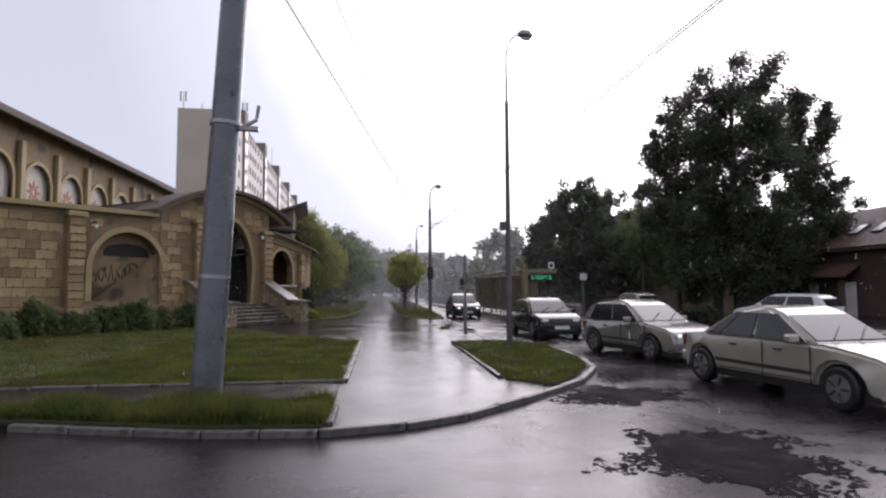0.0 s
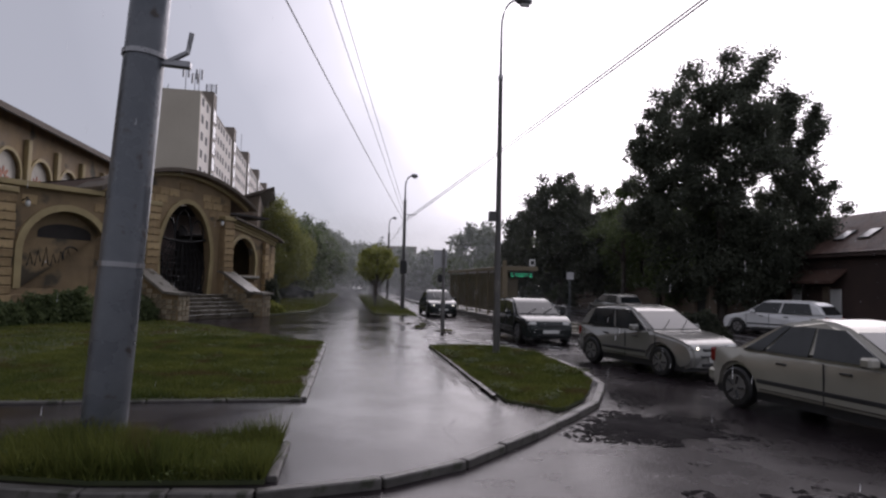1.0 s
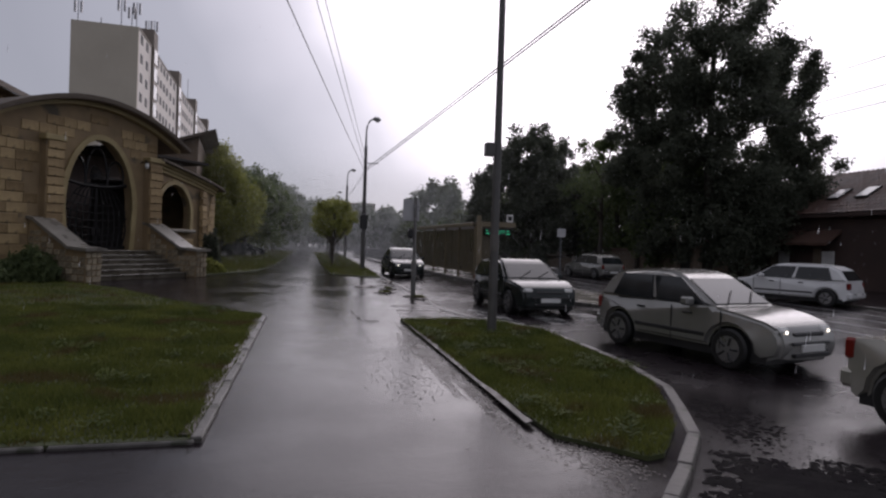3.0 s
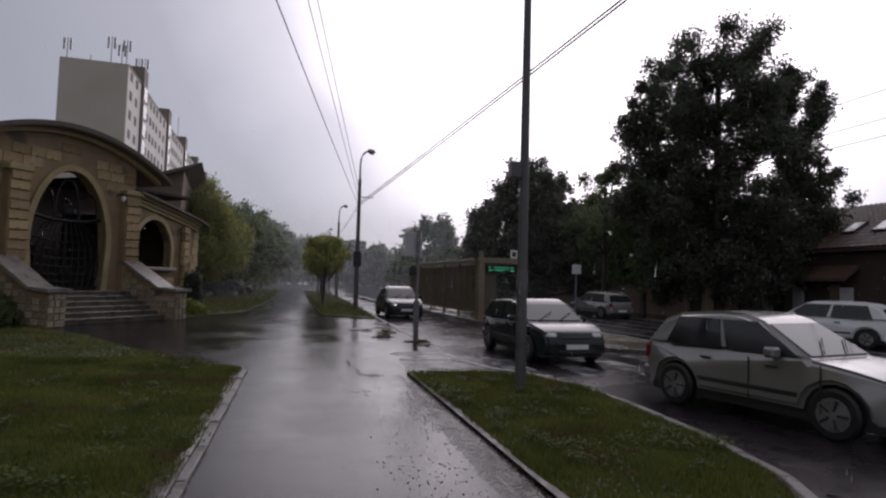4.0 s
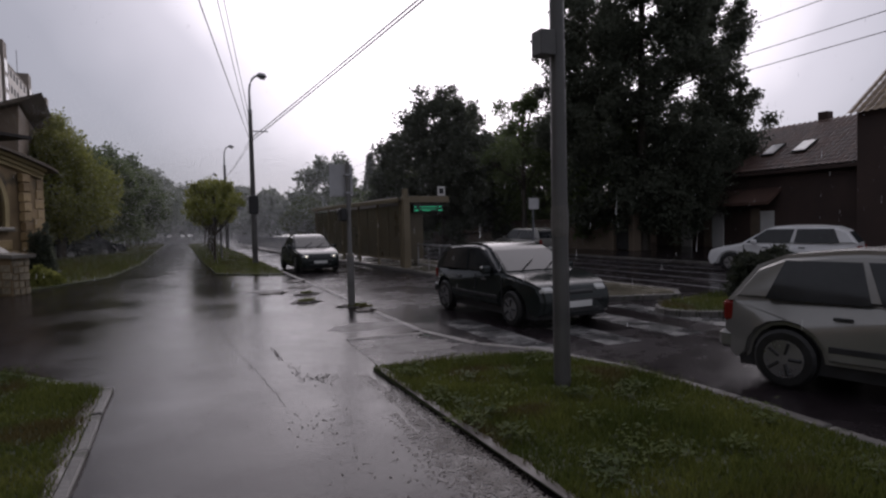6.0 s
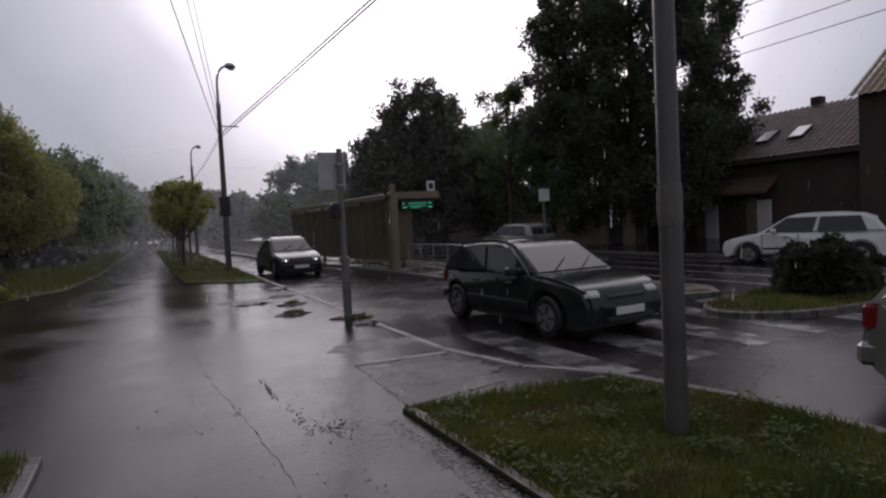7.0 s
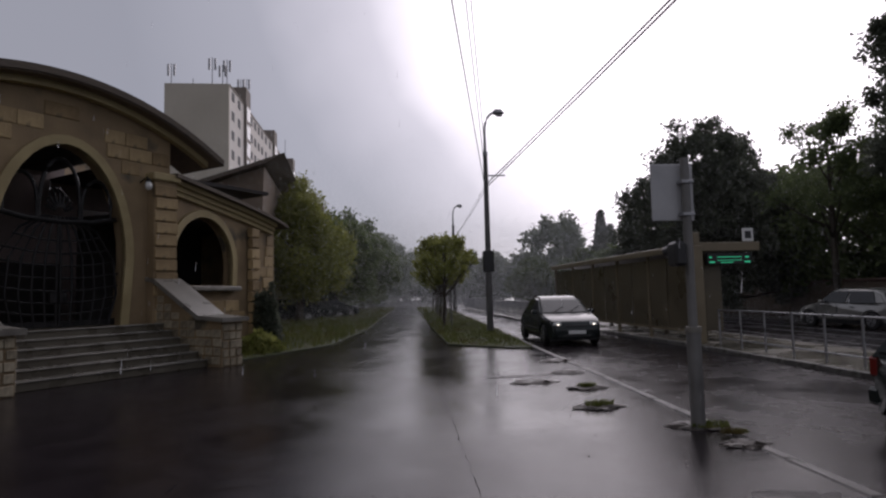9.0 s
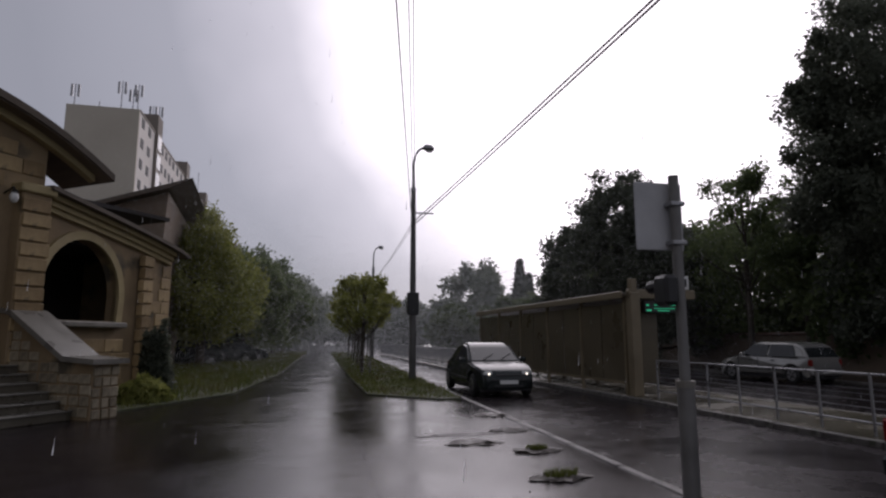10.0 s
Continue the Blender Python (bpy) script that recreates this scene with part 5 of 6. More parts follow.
# ---- cars ----
def car(name, m, paint, label, lit=False, kind="hatch", length=3.9, wide=1.66, tall=1.42):
    """A five-door car, nose along +x, standing on z = 0."""
    ob = thing(name, m, label, "car")
    L, W, H = length, wide / 2, tall
    fx, rx, wr = L / 2 - 0.72, -L / 2 + 0.68, 0.295
    belt = H * 0.615

    def hump(cx):
        return [(cx + 0.36 * math.cos(a), 0.27 + 0.36 * math.sin(a)) for a in (math.pi * (0.02 + 0.96 * k / 8) for k in range(9))]
    low = [(-L / 2 + 0.05, 0.3), (rx - 0.45, 0.2)] + hump(rx)[::-1] + hump(fx)[::-1] + [(L / 2 - 0.22, 0.2), (L / 2 - 0.05, 0.27), (L / 2, 0.42), (L / 2 - 0.03, 0.56), (L / 2 - 0.1, 0.66), (L / 2 - 0.24, 0.735), (L / 2 - 0.5, 0.80), (L / 2 - 0.75, 0.84), (L / 2 - 1.0, belt + 0.02)]
    tail = [(-L / 2 + 0.08, belt), (-L / 2, 0.62), (-L / 2 - 0.01, 0.45)] if kind == "hatch" else [(-L / 2 + 0.75, belt + 0.03), (-L / 2 + 0.06, belt - 0.02), (-L / 2, 0.6), (-L / 2, 0.42)]
    bm = prism(low + tail, -W, W)
    for v in bm.verts:
        k = 1 - 0.2 * max(0.0, (abs(v.co.x) - L / 2 + 0.75) / 0.75) ** 2
        k *= 1 - 0.035 * max(0.0, v.co.z - 0.55) / 0.3
        v.co.y *= k
    rim = [e for e in bm.edges if abs(abs(e.verts[0].co.y) - abs(e.verts[1].co.y)) < 0.06 and e.verts[0].co.y * e.verts[1].co.y > 0 and len(e.link_faces) == 2 and e.calc_face_angle(0) > 0.6]
    bmesh.ops.bevel(bm, geom=rim, offset=0.055, segments=3, affect="EDGES")
    body = part("body", bm, paint, ob, smooth=True)
    part("underbody", box(-L / 2 + 0.2, L / 2 - 0.2, -W + 0.12, W - 0.12, 0.16, 0.55), M_TRIM, ob)
    # cabin
    if kind == "hatch":
        prof = [(-L / 2 + 0.06, belt - 0.02), (L / 2 - 0.98, belt), (L / 2 - 1.70, H - 0.09), (L / 2 - 1.95, H - 0.02), (L / 2 - 2.3, H), (-L / 2 + 1.1, H - 0.01), (-L / 2 + 0.6, H - 0.06), (-L / 2 + 0.34, H - 0.17)]
    else:
        prof = [(-L / 2 + 0.55, belt), (L / 2 - 1.1, belt), (L / 2 - 1.85, H - 0.09), (L / 2 - 2.1, H - 0.02), (L / 2 - 2.5, H), (-L / 2 + 1.75, H - 0.02), (-L / 2 + 1.4, H - 0.08), (-L / 2 + 1.2, H - 0.17)]
    bm = prism(prof, -W + 0.06, W - 0.06)
    for v in bm.verts:
        v.co.y *= 1 - 0.20 * max(0.0, v.co.z - belt) / (H - belt)
    bmesh.ops.bevel(bm, geom=[e for e in bm.edges if e.verts[0].co.y * e.verts[1].co.y > 0 and e.calc_face_angle(0) > 0.8], offset=0.07, segments=3, affect="EDGES")
    part("cabin", bm, paint, ob, smooth=True)

    def flank(z):
        return (W - 0.06) * (1 - 0.20 * max(0.0, z - belt) / (H - belt)) + 0.006
    zb, zt = belt + 0.03, H - 0.11
    span0 = prof[0][0] + 0.2
    front_b, front_t = prof[1][0] - 0.16, prof[2][0] - 0.02
    rear_b, rear_t = span0 + 0.05, prof[-1][0] + 0.22
    mids = [front_b - (front_b - rear_b) * f for f in ((0.0, 0.45, 0.49, 0.92) if kind == "hatch" else (0.0, 0.46, 0.5, 0.82, 0.85, 1.0))]
    midt = [front_t - (front_t - rear_t) * f for f in ((0.0, 0.40, 0.44, 0.94) if kind == "hatch" else (0.0, 0.42, 0.46, 0.86, 0.88, 1.0))]
    for side in (-1, 1):
        for i in ((0, 2) if kind == "hatch" else (0, 2, 4)):
            bm = bmesh.new()
            q = [(mids[i], zb), (mids[i + 1], zb), (midt[i + 1], zt), (midt[i], zt)]
            vs = [bm.verts.new((x, side * (flank(z) + d), z)) for d in (-0.02, 0.008) for x, z in q]
            for f in ((0, 1, 2, 3), (7, 6, 5, 4), (0, 4, 5, 1), (1, 5, 6, 2), (2, 6, 7, 3), (3, 7, 4, 0)):
                bm.faces.new([vs[k] for k in f])
            bmesh.ops.recalc_face_normals(bm, faces=bm.faces[:])
            part("side_window", bm, M_GLASS, ob)
    for nm, (x0, z0), (x1, z1), sg in (("windscreen", prof[1], prof[2], 1), ("rear_window", prof[0], prof[-1], -1)):
        bm = bmesh.new()
        ax, az, bx, bz = x0 + (x1 - x0) * 0.1, z0 + (z1 - z0) * 0.12, x0 + (x1 - x0) * 0.9, z0 + (z1 - z0) * 0.9
        nx, nz = abs(z1 - z0), abs(x1 - x0)
        n = math.hypot(nx, nz)
        nx, nz = sg * nx / n, nz / n
        vs = [bm.verts.new((x + nx * d, y * (flank(z) - 0.1), z + nz * d)) for d in (-0.02, 0.009) for x, z, y in ((ax, az, -1), (ax, az, 1), (bx, bz, 1), (bx, bz, -1))]
        for f in ((0, 1, 2, 3), (7, 6, 5, 4), (0, 4, 5, 1), (1, 5, 6, 2), (2, 6, 7, 3), (3, 7, 4, 0)):
            bm.faces.new([vs[k] for k in f])
        bmesh.ops.recalc_face_normals(bm, faces=bm.faces[:])
        glass = part(nm, bm, M_GLASS, ob)
        if sg > 0:
            for y in (-0.35, 0.15):
                part("wiper", tube([(ax + nx * 0.02, y, az + 0.03), (ax + (bx - ax) * 0.45 + nx * 0.03, y + 0.38, az + (bz - az) * 0.45 + 0.03)], 0.01, 5), M_TRIM, glass)
    for cx in (fx, rx):
        for side in (-1, 1):
            wheel = new("wheel")
            wheel.parent = ob
            wheel.matrix_local = pose(cx, side * (W - 0.1), wr)
            part("tyre", tube([(0, -0.095, 0), (0, -0.07, 0), (0, 0.07, 0), (0, 0.095, 0)], [wr - 0.03, wr, wr, wr - 0.03], 24), M_TYRE, wheel)
            part("rim", tube([(0, -0.1, 0), (0, 0.1, 0)], 0.19, 20), M_RIM, wheel)
            bm = bmesh.new()
            for k in range(5):
                a = math.tau * k / 5
                tube([(0.05 * math.cos(a), side * 0.1, 0.05 * math.sin(a)), (0.17 * math.cos(a), side * 0.108, 0.17 * math.sin(a))], 0.018, 5, bm)
            part("wheel_spokes", bm, M_TRIM, wheel)
    for side in (-1, 1):
        y = side * (W - 0.31)
        part("headlight", box(L / 2 - 0.26, L / 2 - 0.05, y - 0.14, y + 0.12, 0.55, 0.68, 0.05), M_LAMPOFF, ob)
        if lit:
            part("lit_bulb", tube([(L / 2 - 0.06, y, 0.615), (L / 2 - 0.04, y, 0.615)], 0.022, 10), M_LAMPGL, ob, "glowing headlamp bulb")
        part("tail_light", box(-L / 2 + 0.005, -L / 2 + 0.14, side * (W - 0.19) - 0.06, side * (W - 0.19) + 0.06, 0.6, 0.82, 0.025), M_REDLAMP, ob)
        part("mirror", box(fx - 0.75, fx - 0.6, side * (W + 0.06) - 0.09, side * (W + 0.06) + 0.09, belt + 0.01, belt + 0.14, 0.03), paint, ob)
        part("side_moulding", box(rx + 0.4, fx - 0.4, side * W * 0.995 - 0.012, side * W * 0.995 + 0.012, 0.42, 0.48, 0.006), M_TRIM, ob)
        for k in (0.35, -0.6):
            part("door_handle", box(k - 0.08, k + 0.08, side * (W - 0.005) - 0.015, side * (W - 0.005) + 0.015, belt - 0.12, belt - 0.09, 0.006), M_TRIM, ob)
        for x in (0.05, 0.95):
            part("door_seam", box(x - 0.006, x + 0.006, side * (W - 0.003) - 0.008, side * (W - 0.003) + 0.008, 0.28, belt - 0.02), M_TRIM, ob)
    bm = slab([(L / 2 - 0.3, -W + 0.1), (L / 2 - 0.16, -W + 0.16), (L / 2 - 0.04, -W + 0.28), (L / 2 + 0.022, -0.3), (L / 2 + 0.035, 0), (L / 2 + 0.022, 0.3), (L / 2 - 0.04, W - 0.28), (L / 2 - 0.16, W - 0.16), (L / 2 - 0.3, W - 0.1)], 0.25, 0.46)
    part("front_bumper", bm, paint, ob)
    part("rear_bumper", box(-L / 2 - 0.04, -L / 2 + 0.14, -W + 0.12, W - 0.12, 0.3, 0.5, 0.04), paint, ob)
    for x0, x1 in ((L / 2 - 0.12, L / 2 + 0.028), (-L / 2 - 0.046, -L / 2 + 0.1)):
        part("bumper_strip", box(x0, x1, -W + 0.36, W - 0.36, 0.44, 0.48, 0.01), M_TRIM, ob)
    part("grille", box(L / 2 - 0.12, L / 2 - 0.02, -0.34, 0.34, 0.54, 0.61, 0.02), M_TRIM, ob)
    part("air_intake", box(L / 2 - 0.02, L / 2 + 0.04, -0.4, 0.4, 0.27, 0.33, 0.01), M_TRIM, ob)
    part("number_plate", box(L / 2 + 0.02, L / 2 + 0.048, -0.25, 0.25, 0.35, 0.45, 0.004), M_PAPER, ob, "plain white number plate")
    part("number_plate", box(-L / 2 - 0.052, -L / 2 - 0.03, -0.25, 0.25, 0.38, 0.48), M_PAPER, ob, "plain white number plate")
    return ob


car("saloon_car", pose(3.45, -14.1, ROAD, 0, 0, -82), M_CHAMPAGNE, "silver-beige saloon car with dark side strip on the wet road", False, "saloon", 4.2, 1.64, 1.37)
car("hatchback_car", pose(3.3, -8.7, ROAD, 0, 0, -76), M_SILVER, "silver five-door hatchback with lit headlights on the wet roadway", True, "hatch", 3.6, 1.56, 1.38)
car("hatchback_car", pose(2.55, -2.1, ROAD, 0, 0, -88), M_DARKCAR, "dark green hatchback car at the zebra crossing", False, "hatch", 3.85, 1.66, 1.35)
car("saloon_car", pose(1.65, 12.6, ROAD, 0, 0, -89), M_DARKCAR, "dark saloon car with lit headlights on the wet road", True, "saloon", 4.25)
car("hatchback_car", pose(13.9, 0.7, ROAD, 0, 0, 116), M_WHITECAR, "white five-door hatchback on the far roadway", False, "hatch", 4.1)
car("hatchback_car", pose(13.2, 14.5, ROAD, 0, 0, 96), M_SILVER, "silver hatchback on the far roadway", False, "hatch", 4.1)
for x, y in ((-9.0, 33.5), (-8.6, 36.5), (-10.5, 30.5)):
    car("parked_car", pose(x, y, 0, 0, 0, 15), M_DARKCAR, "dark parked car under the trees beside the path")

# ---- fence and tram stop ----
fence = thing("platform_fence", pose(4.95, 0, 0.02), "grey metal railing along the tram stop platform", "fence")
for k in range(9):
    y = 0.9 + 0.98 * k
    part("post", tube([(0, y, 0), (0, y, 0.92)], 0.024, 8), M_METAL, fence)
    if k < 8:
        for z in (0.9, 0.18):
            part("rail", tube([(0, y, z), (0, y + 0.98, z)], 0.02, 8), M_METAL, fence)
barrier = thing("roadside_fence", pose(3.12, 22.5, 0.02, 0, 0, 1.2), "pale metal balustrade along the far platform edge", "fence")
for k in range(18):
    part("post", tube([(0, 1.8 * k, 0), (0, 1.8 * k, 1.0)], 0.03, 8), M_METAL, barrier)
for z in (0.97, 0.12):
    part("rail", tube([(0, 0, z), (0, 1.8 * 17, z)], 0.022, 8), M_METAL, barrier)
picket = None
for k in range(170):
    if picket is None:
        picket = part("baluster", box(-0.01, 0.01, -0.012, 0.012, 0.12, 0.97), M_METAL, barrier)
    else:
        share("baluster", picket.data, barrier, Matrix.Translation((0, 0.18 * k, 0)))

stop = thing("tram_shelter", pose(4.55, 9.4, 0.02, 0, 0, 3), "long brown tram shelter with tinted panels and tan end frame", "shelter")
part("shelter_roof", box(-0.12, 1.8, 0, 12.4, 2.5, 2.62, 0.03), M_SHELTER, stop)
part("roof_edge", box(-0.16, -0.1, -0.02, 12.42, 2.47, 2.66, 0.015), M_TAN, stop, "pale tan roof edge strip")
for k in range(6):
    post = part("shelter_post", box(0.0, 0.09, 0.1 + 2.42 * k, 0.19 + 2.42 * k, 0, 2.5), M_TAN, stop)
    if k < 5:
        for i in range(2):
            y = 0.2 + 2.42 * k + 1.16 * i
            part("shelter_panel", box(0.03, 0.06, y + 0.03, y + 1.12, 0.35, 2.36), M_SHELTER, stop, "brown tinted shelter panel")
        part("panel_rail", box(0.02, 0.07, 0.19 + 2.42 * k, 2.52 + 2.42 * k, 0.28, 0.35), M_TAN, stop)
part("shelter_end", box(0.3, 0.95, 0.1, 0.15, 0.3, 2.4), M_SHELTER, stop, "brown tinted shelter panel")
part("shelter_pillar", box(0.0, 0.27, -0.24, 0.02, 0, 2.62, 0.015), M_TAN, stop, "tan painted shelter pillar")
part("shelter_beam", box(0.0, 1.95, -0.2, 0.0, 2.46, 2.7, 0.015), M_TAN, stop, "tan painted cross beam")
part("pillar_cap", box(0.04, 0.22, -0.2, -0.04, 2.62, 2.98, 0.01), M_TAN, stop)
part("bench", box(1.1, 1.5, 1.0, 11.5, 0.42, 0.48, 0.01), M_SHELTER, stop)
for y in (1.6, 4.0, 6.4, 8.8, 11.0):
    part("bench_leg", box(1.25, 1.35, y, y + 0.08, 0, 0.42), M_SHELTER, stop)
board = part("display_board", box(0.42, 1.7, -0.2, -0.06, 2.1, 2.4, 0.015), M_TRIM, stop, "dark stop board with glowing green characters")
for x0, x1, z0, z1 in ((0.47, 0.62, 2.14, 2.18), (0.47, 0.54, 2.27, 2.31), (0.69, 1.4, 2.285, 2.305), (0.69, 1.4, 2.2, 2.215), (0.8, 1.15, 2.14, 2.16), (1.48, 1.64, 2.14, 2.18), (1.5, 1.6, 2.27, 2.31)):
    part("lit_bar", box(x0, x1, -0.208, -0.2, z0, z1), M_GREEN, board, "glowing green bar")
plate = part("stop_plate", box(1.5, 1.82, -0.14, -0.11, 2.72, 3.08, 0.005), M_PAPER, stop, "white stop plate with dark emblem")
part("plate_emblem", box(1.57, 1.75, -0.146, -0.14, 2.8, 3.0), M_TRIM, plate)
flag = thing("stop_sign", pose(5.23, 1.33, 0.0), "thin pole with a small pale sign plate", "road sign")
part("sign_pole", tube([(0, 0, -0.1), (0, 0, 2.3)], 0.025, 8), M_POLE, flag)
part("sign_plate", box(-0.15, 0.15, -0.05, -0.03, 1.97, 2.25, 0.006), M_SIGNB, flag)

# ---- houses across the road ----
house = thing("tiled_house", pose(24.0, 5.6, -0.15), "low brown house with tiled roof and skylights", "house")
part("house_wall", box(0, 8, -1.0, 11, 0, 4.2), M_BRICKR, house)


def tiled(x0, z0, x1, z1, y0, y1, material, rows, cols):
    bm = bmesh.new()
    for r in range(rows):
        a, b = r / rows, (r + 1.15) / rows
        for c in range(cols):
            ya, yb = y0 + (y1 - y0) * c / cols, y0 + (y1 - y0) * (c + 0.94) / cols
            v = [bm.verts.new(p) for p in ((x0 + (x1 - x0) * a, ya, z0 + (z1 - z0) * a + 0.06), (x0 + (x1 - x0) * a, (ya + yb) / 2, z0 + (z1 - z0) * a + 0.12), (x0 + (x1 - x0) * a, yb, z0 + (z1 - z0) * a + 0.06),
                                           (x0 + (x1 - x0) * b, yb, z0 + (z1 - z0) * b + 0.02), (x0 + (x1 - x0) * b, (ya + yb) / 2, z0 + (z1 - z0) * b + 0.08), (x0 + (x1 - x0) * b, ya, z0 + (z1 - z0) * b + 0.02))]
            bm.faces.new((v[0], v[1], v[4], v[5]))
            bm.faces.new((v[1], v[2], v[3], v[4]))
    return bm


part("roof_deck", prism([(-0.5, 4.0), (4, 6.7), (8.5, 4.0), (8.5, 3.85), (4, 6.5), (-0.5, 3.85)], -1.3, 11.3), M_BRICKR, house)
tagged(part("roof_tiles", tiled(-0.55, 4.0, 4, 6.72, -1.3, 11.3, M_TILE, 14, 42), M_TILE, house), kind="stuff")
for y in (1.9, 3.6):
    sky = part("skylight", box(-0.02, 1.1, y, y + 0.75, -0.02, 0.05), M_TRIM, house)
    sky.matrix_local = Matrix.Translation((0.75, 0, 4.92)) @ pose(0, 0, 0, 0, -31, 0)
    # sky on the glass is put into the pane's pale colour
    part("skylight_pane", box(0.05, 1.02, y + 0.06, y + 0.69, 0.05, 0.07), M_PANEW, sky, "pane with sky brightness in its pale colour")
part("chimney", box(4.0, 4.5, 3.0, 3.5, 6.2, 7.2, 0.02), M_BRICKR, house)
for y in (3.0, 6.0, 8.2):
    part("house_door", box(-0.06, 0.02, y, y + 0.75, 0.0, 2.05, 0.01), M_PANEW, house, "pale door leaf")
    part("door_frame", box(-0.09, 0.0, y + 0.8, y + 1.3, 0.0, 2.2, 0.01), M_PLASTER, house)
part("porch_roof", prism([(-1.0, 2.5), (0, 3.2), (0, 3.05), (-1.0, 2.35)], 2.6, 7.5), M_TILE, house)
next_house = thing("gabled_house", pose(23.4, -5.2, 0), "taller brown house with ochre tiles and a stepped gable", "house")
part("house_wall", prism([(0, 0), (9, 0), (9, 6), (4.5, 9.4), (0, 6)], 0, 9.5), M_BRICKR, next_house)
tagged(part("roof_tiles", tiled(-0.4, 5.8, 4.5, 9.6, -0.2, 9.8, M_OCHRE, 14, 32), M_OCHRE, next_house), kind="stuff")
for y in (1.5, 4.5, 7.2):
    part("house_window", box(-0.06, 0.02, y, y + 1.0, 1.2, 2.6, 0.01), M_PANE, next_house)
back_house = thing("garden_house", pose(24, 20, 0), "pale low house behind garden trees", "house")
part("house_wall", box(0, 8, 0, 10, 0, 3.6), M_PLASTER, back_house)
part("roof_deck", prism([(-0.5, 3.4), (4, 5.8), (8.5, 3.4), (8.5, 3.2), (4, 5.6), (-0.5, 3.2)], -0.4, 10.4), M_TILE, back_house)
garden = thing("garden_wall", pose(18.6, 8, 0), "brown garden wall with tiled coping", "wall", kind="structure")
part("wall_body", box(0, 0.3, 5, 60, 0, 1.6), M_PLASTER, garden)
part("wall_coping", box(-0.1, 0.4, 5, 60, 1.6, 1.75, 0.04), M_TILE, garden)

# ---- apartment block ----
flats = thing("apartment_block", pose(-27.4, 76.0, 0, 0, 0, 2.4), "tall beige apartment block with stair towers and roof aerials", "apartment building")
part("end_wall", box(-8.6, 0, 0, 0.4, 0, 31.3), M_BEIGE, flats, "blank beige end wall")
pane = strip = None
for seg in range(6):
    y0, hh = 0.4 + 24 * seg, 31.1 - 0.02 * seg
    part("block_wall", box(-8.6, 0, y0, y0 + 23.9, 0, hh), M_FACADE, flats, "pale panel facade")
    part("block_parapet", box(-8.7, 0.08, y0, y0 + 23.9, hh, hh + 0.3), M_TOWER, flats)
    tower = part("stair_tower", box(-3.2, 0.35, y0 + 8.6, y0 + 11.6, 0, hh + 2.9), M_TOWER, flats)
    for f in range(3, 11):
        z = hh - 30.2 + 2.8 * f
        if strip is None:
            strip = part("stair_window", box(0.31, 0.42, y0 + 8.9, y0 + 11.3, z, z + 2.2), M_STAIRGL, tower, "tall white stair window")
            base_y, base_z = y0, z
        else:
            share("stair_window", strip.data, tower, Matrix.Translation((0, y0 - base_y, z - base_z)))
        for c in (1.2, 4.8, 13.2, 16.0, 18.8, 21.6):
            if pane is None:
                pane = part("flat_window", box(-0.1, 0.05, y0 + c, y0 + c + 1.4, z + 0.6, z + 1.9, 0.02), M_FLATWIN, flats)
                pane_y, pane_z = y0 + c, z
            else:
                share("flat_window", pane.data, flats, Matrix.Translation((0, y0 + c - pane_y, z - pane_z)))
for x, y, z, h in ((-7.9, 0.6, 31.3, 3.0), (-5.0, 0.7, 31.3, 0.9), (-2.4, 0.6, 31.3, 3.9), (-1.2, 1.4, 31.3, 3.2), (-0.5, 1.0, 31.3, 3.8), (-0.6, 9.6, 33.9, 1.6), (-0.1, 11.2, 33.9, 2.2), (-1.6, 58, 31.2, 7.5)):
    aerial = part("aerial", tube([(x, y, z), (x, y, z + h)], 0.07, 6), M_METAL, flats)
    if h > 1.2 and h < 5:
        for dx in (-0.4, 0.4):
            part("aerial_panel", box(x + dx - 0.14, x + dx + 0.14, y - 0.08, y + 0.08, z + h - 1.7, z + h - 0.1), M_METAL, aerial)
far_block = thing("distant_block", pose(4, 190, 0), "grey distant apartment block behind trees", "apartment building")
part("block_wall", box(0, 16, 0, 10, 0, 15), M_TOWER, far_block)

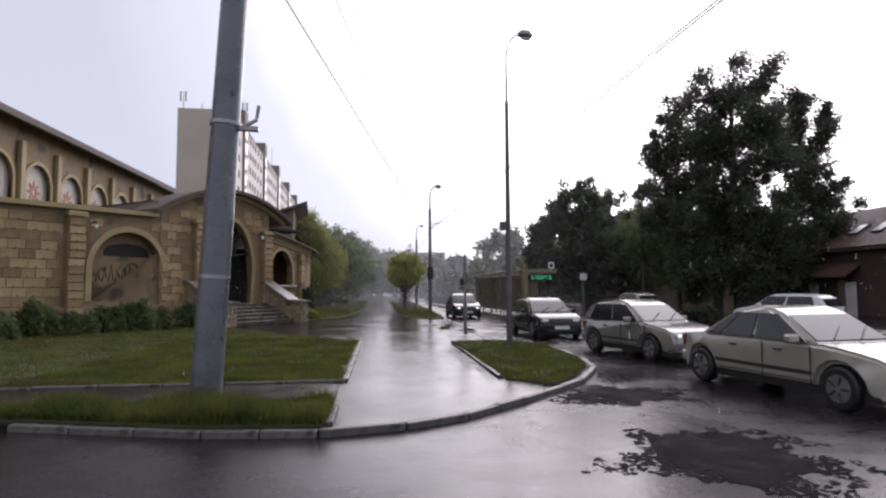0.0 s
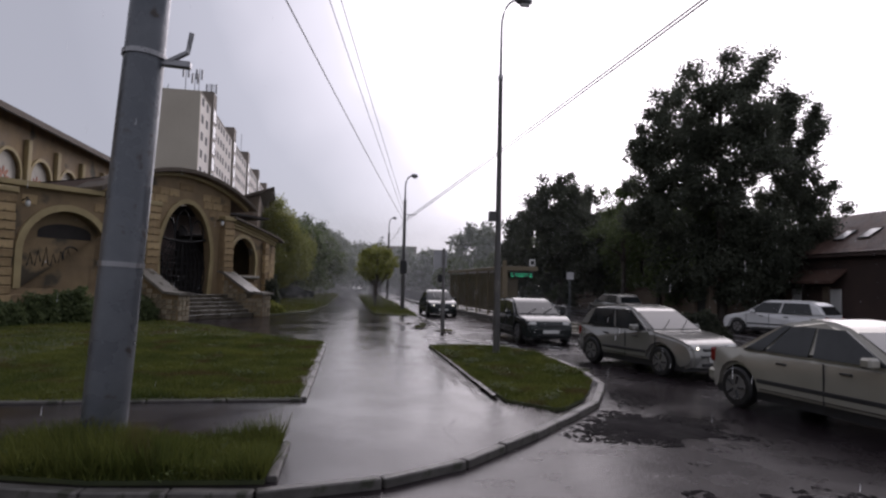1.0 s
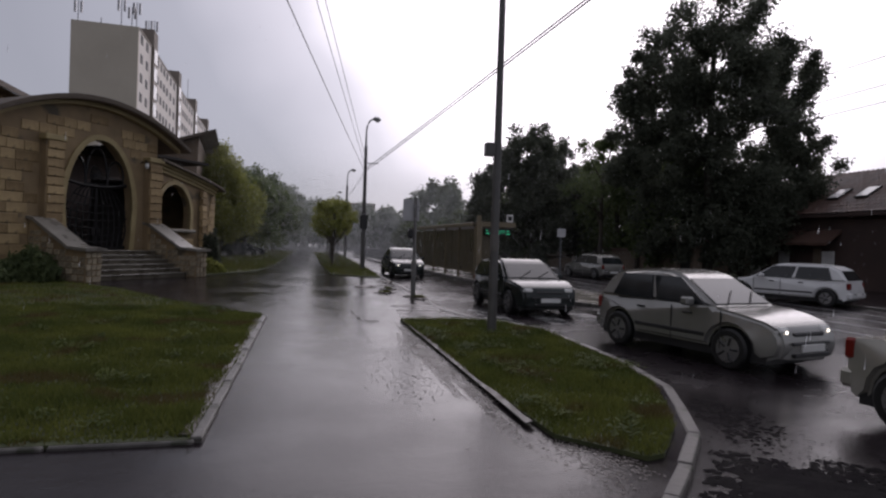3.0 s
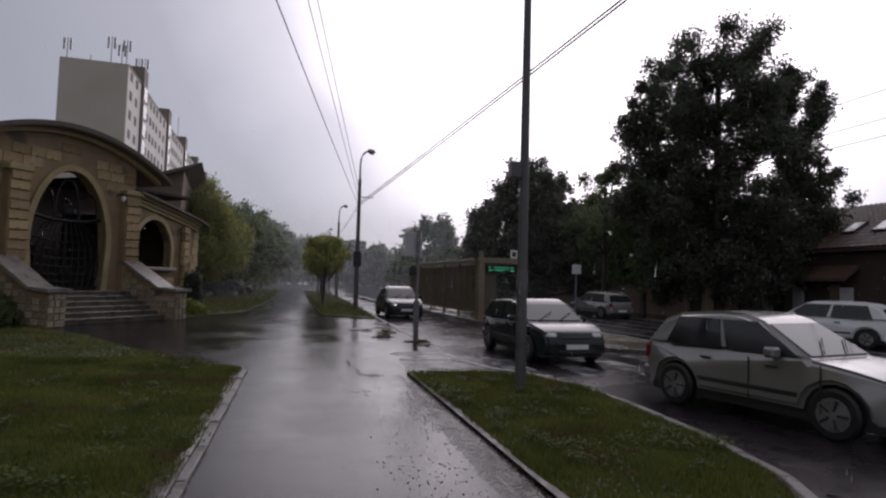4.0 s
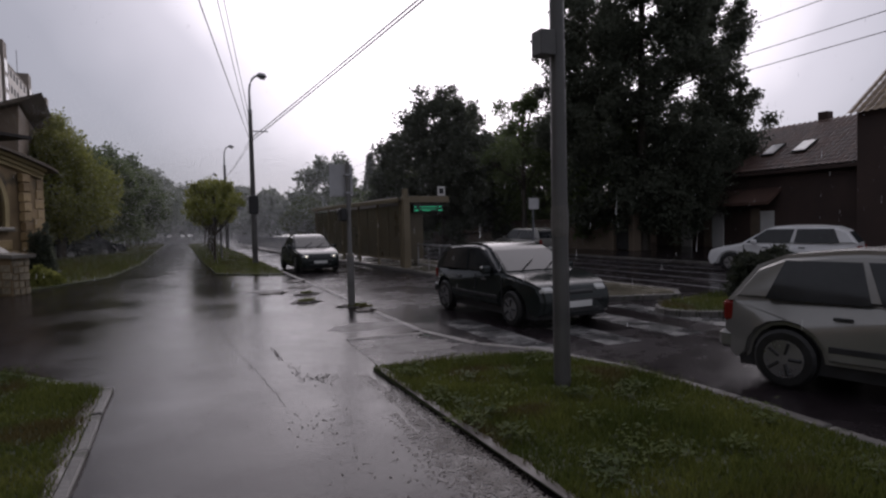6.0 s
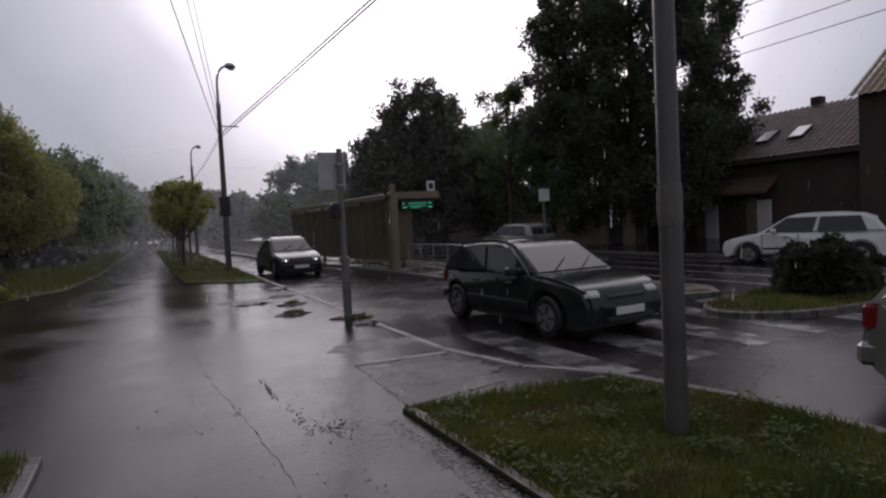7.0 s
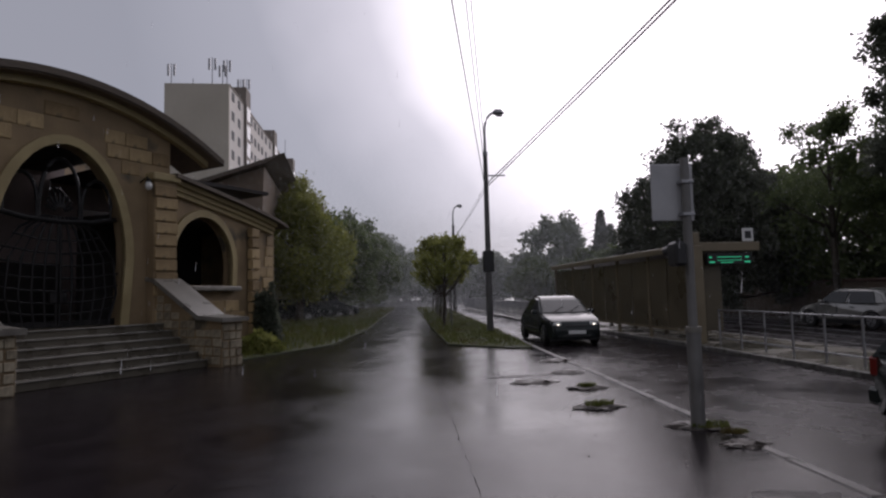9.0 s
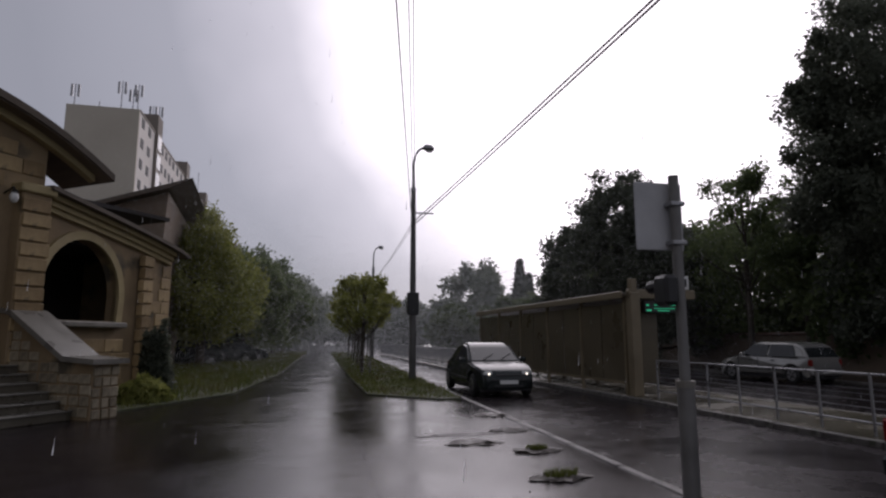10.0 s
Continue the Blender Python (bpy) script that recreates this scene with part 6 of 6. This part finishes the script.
# tram rails in the far roadway
for x in (8.7, 10.15, 11.6, 13.05):
    bm = box(-0.03, 0.03, -60, 120, -0.02, 0.008)
    box(0.075, 0.1, -60, 120, -0.02, 0.005, bm=bm)
    rail = tagged(finish("tram_rail", bm, M_METAL), "worn steel tram rail sunk in wet asphalt", "tram rail", "tram rails", "structure")
    rail.location = (x, 0, ROAD)
gate = thing("garden_gate", pose(18.5, 12.2, 0), "garden gate with brick posts and a small tiled roof", "gate")
for y in (0, 1.6):
    part("gate_post", box(-0.25, 0.25, y, y + 0.4, 0, 2.2, 0.02), M_PLASTER, gate)
part("gate_door", box(-0.04, 0.04, 0.4, 1.6, 0.05, 2.0, 0.01), M_TRIM, gate)
tagged(part("gate_tiles", tiled(-0.55, 2.25, 0.05, 2.7, -0.3, 2.3, M_TILE, 4, 10), M_TILE, gate), kind="stuff")
part("gate_roof", prism([(-0.5, 2.2), (0.5, 2.2), (0.05, 2.68)], -0.3, 2.3), M_TILE, gate)

# ---- kerbs, piece by piece ----
kerb_run("kerb_pavement", KERB_LINE[1:21], "pale worn stone kerb along the roadway")
kerb_run("kerb_lawn", [(-3.9, -12.47), (-3.9, -4.81)], "narrow concrete lawn edging", 0.09, 0.045, 1.0, -0.05)
kerb_run("kerb_lawn_end", [(-10, -12.6), (-3.9, -12.47)], "narrow concrete lawn edging", 0.06, 0.03, 1.0, -0.05)
kerb_run("kerb_strip", [(-3.9, -15.9), (-3.9, -14.78)], "narrow concrete lawn edging", 0.09, 0.045, 0.6, -0.05)
kerb_run("kerb_island", [(-1.2, -5.3), (0.85, -5.55)], "narrow concrete edging of the grass island", 0.09, 0.03, 0.7, -0.05)
kerb_run("kerb_apron", [(-1.0, -3.4), (0.15, -3.5)], "pale kerb across the dropped pavement", 0.14, 0.012, 0.6, -0.05)
kerb_run("kerb_platform", [(2.8, 40), (3.0, 24), (3.8, 20), (4.4, 9.4), (4.7, -0.6), (5.0, -1.7), (6.6, -2.2), (7.2, -1.5), (7.2, 12), (6.7, 40)], "pale stone kerb of the tram platform", 0.14, 0.03, 1.0)
kerb_run("kerb_far", [(15.0, -12), (15.0, -4.0), (14.6, 2.0), (14.4, 30.0)], "pale stone kerb of the far pavement", 0.14, 0.012, 1.0)
kerb_run("kerb_bush_island", ISLE + ISLE[:1], "rough stone kerb round the planted island", 0.12, 0.04, 0.5)
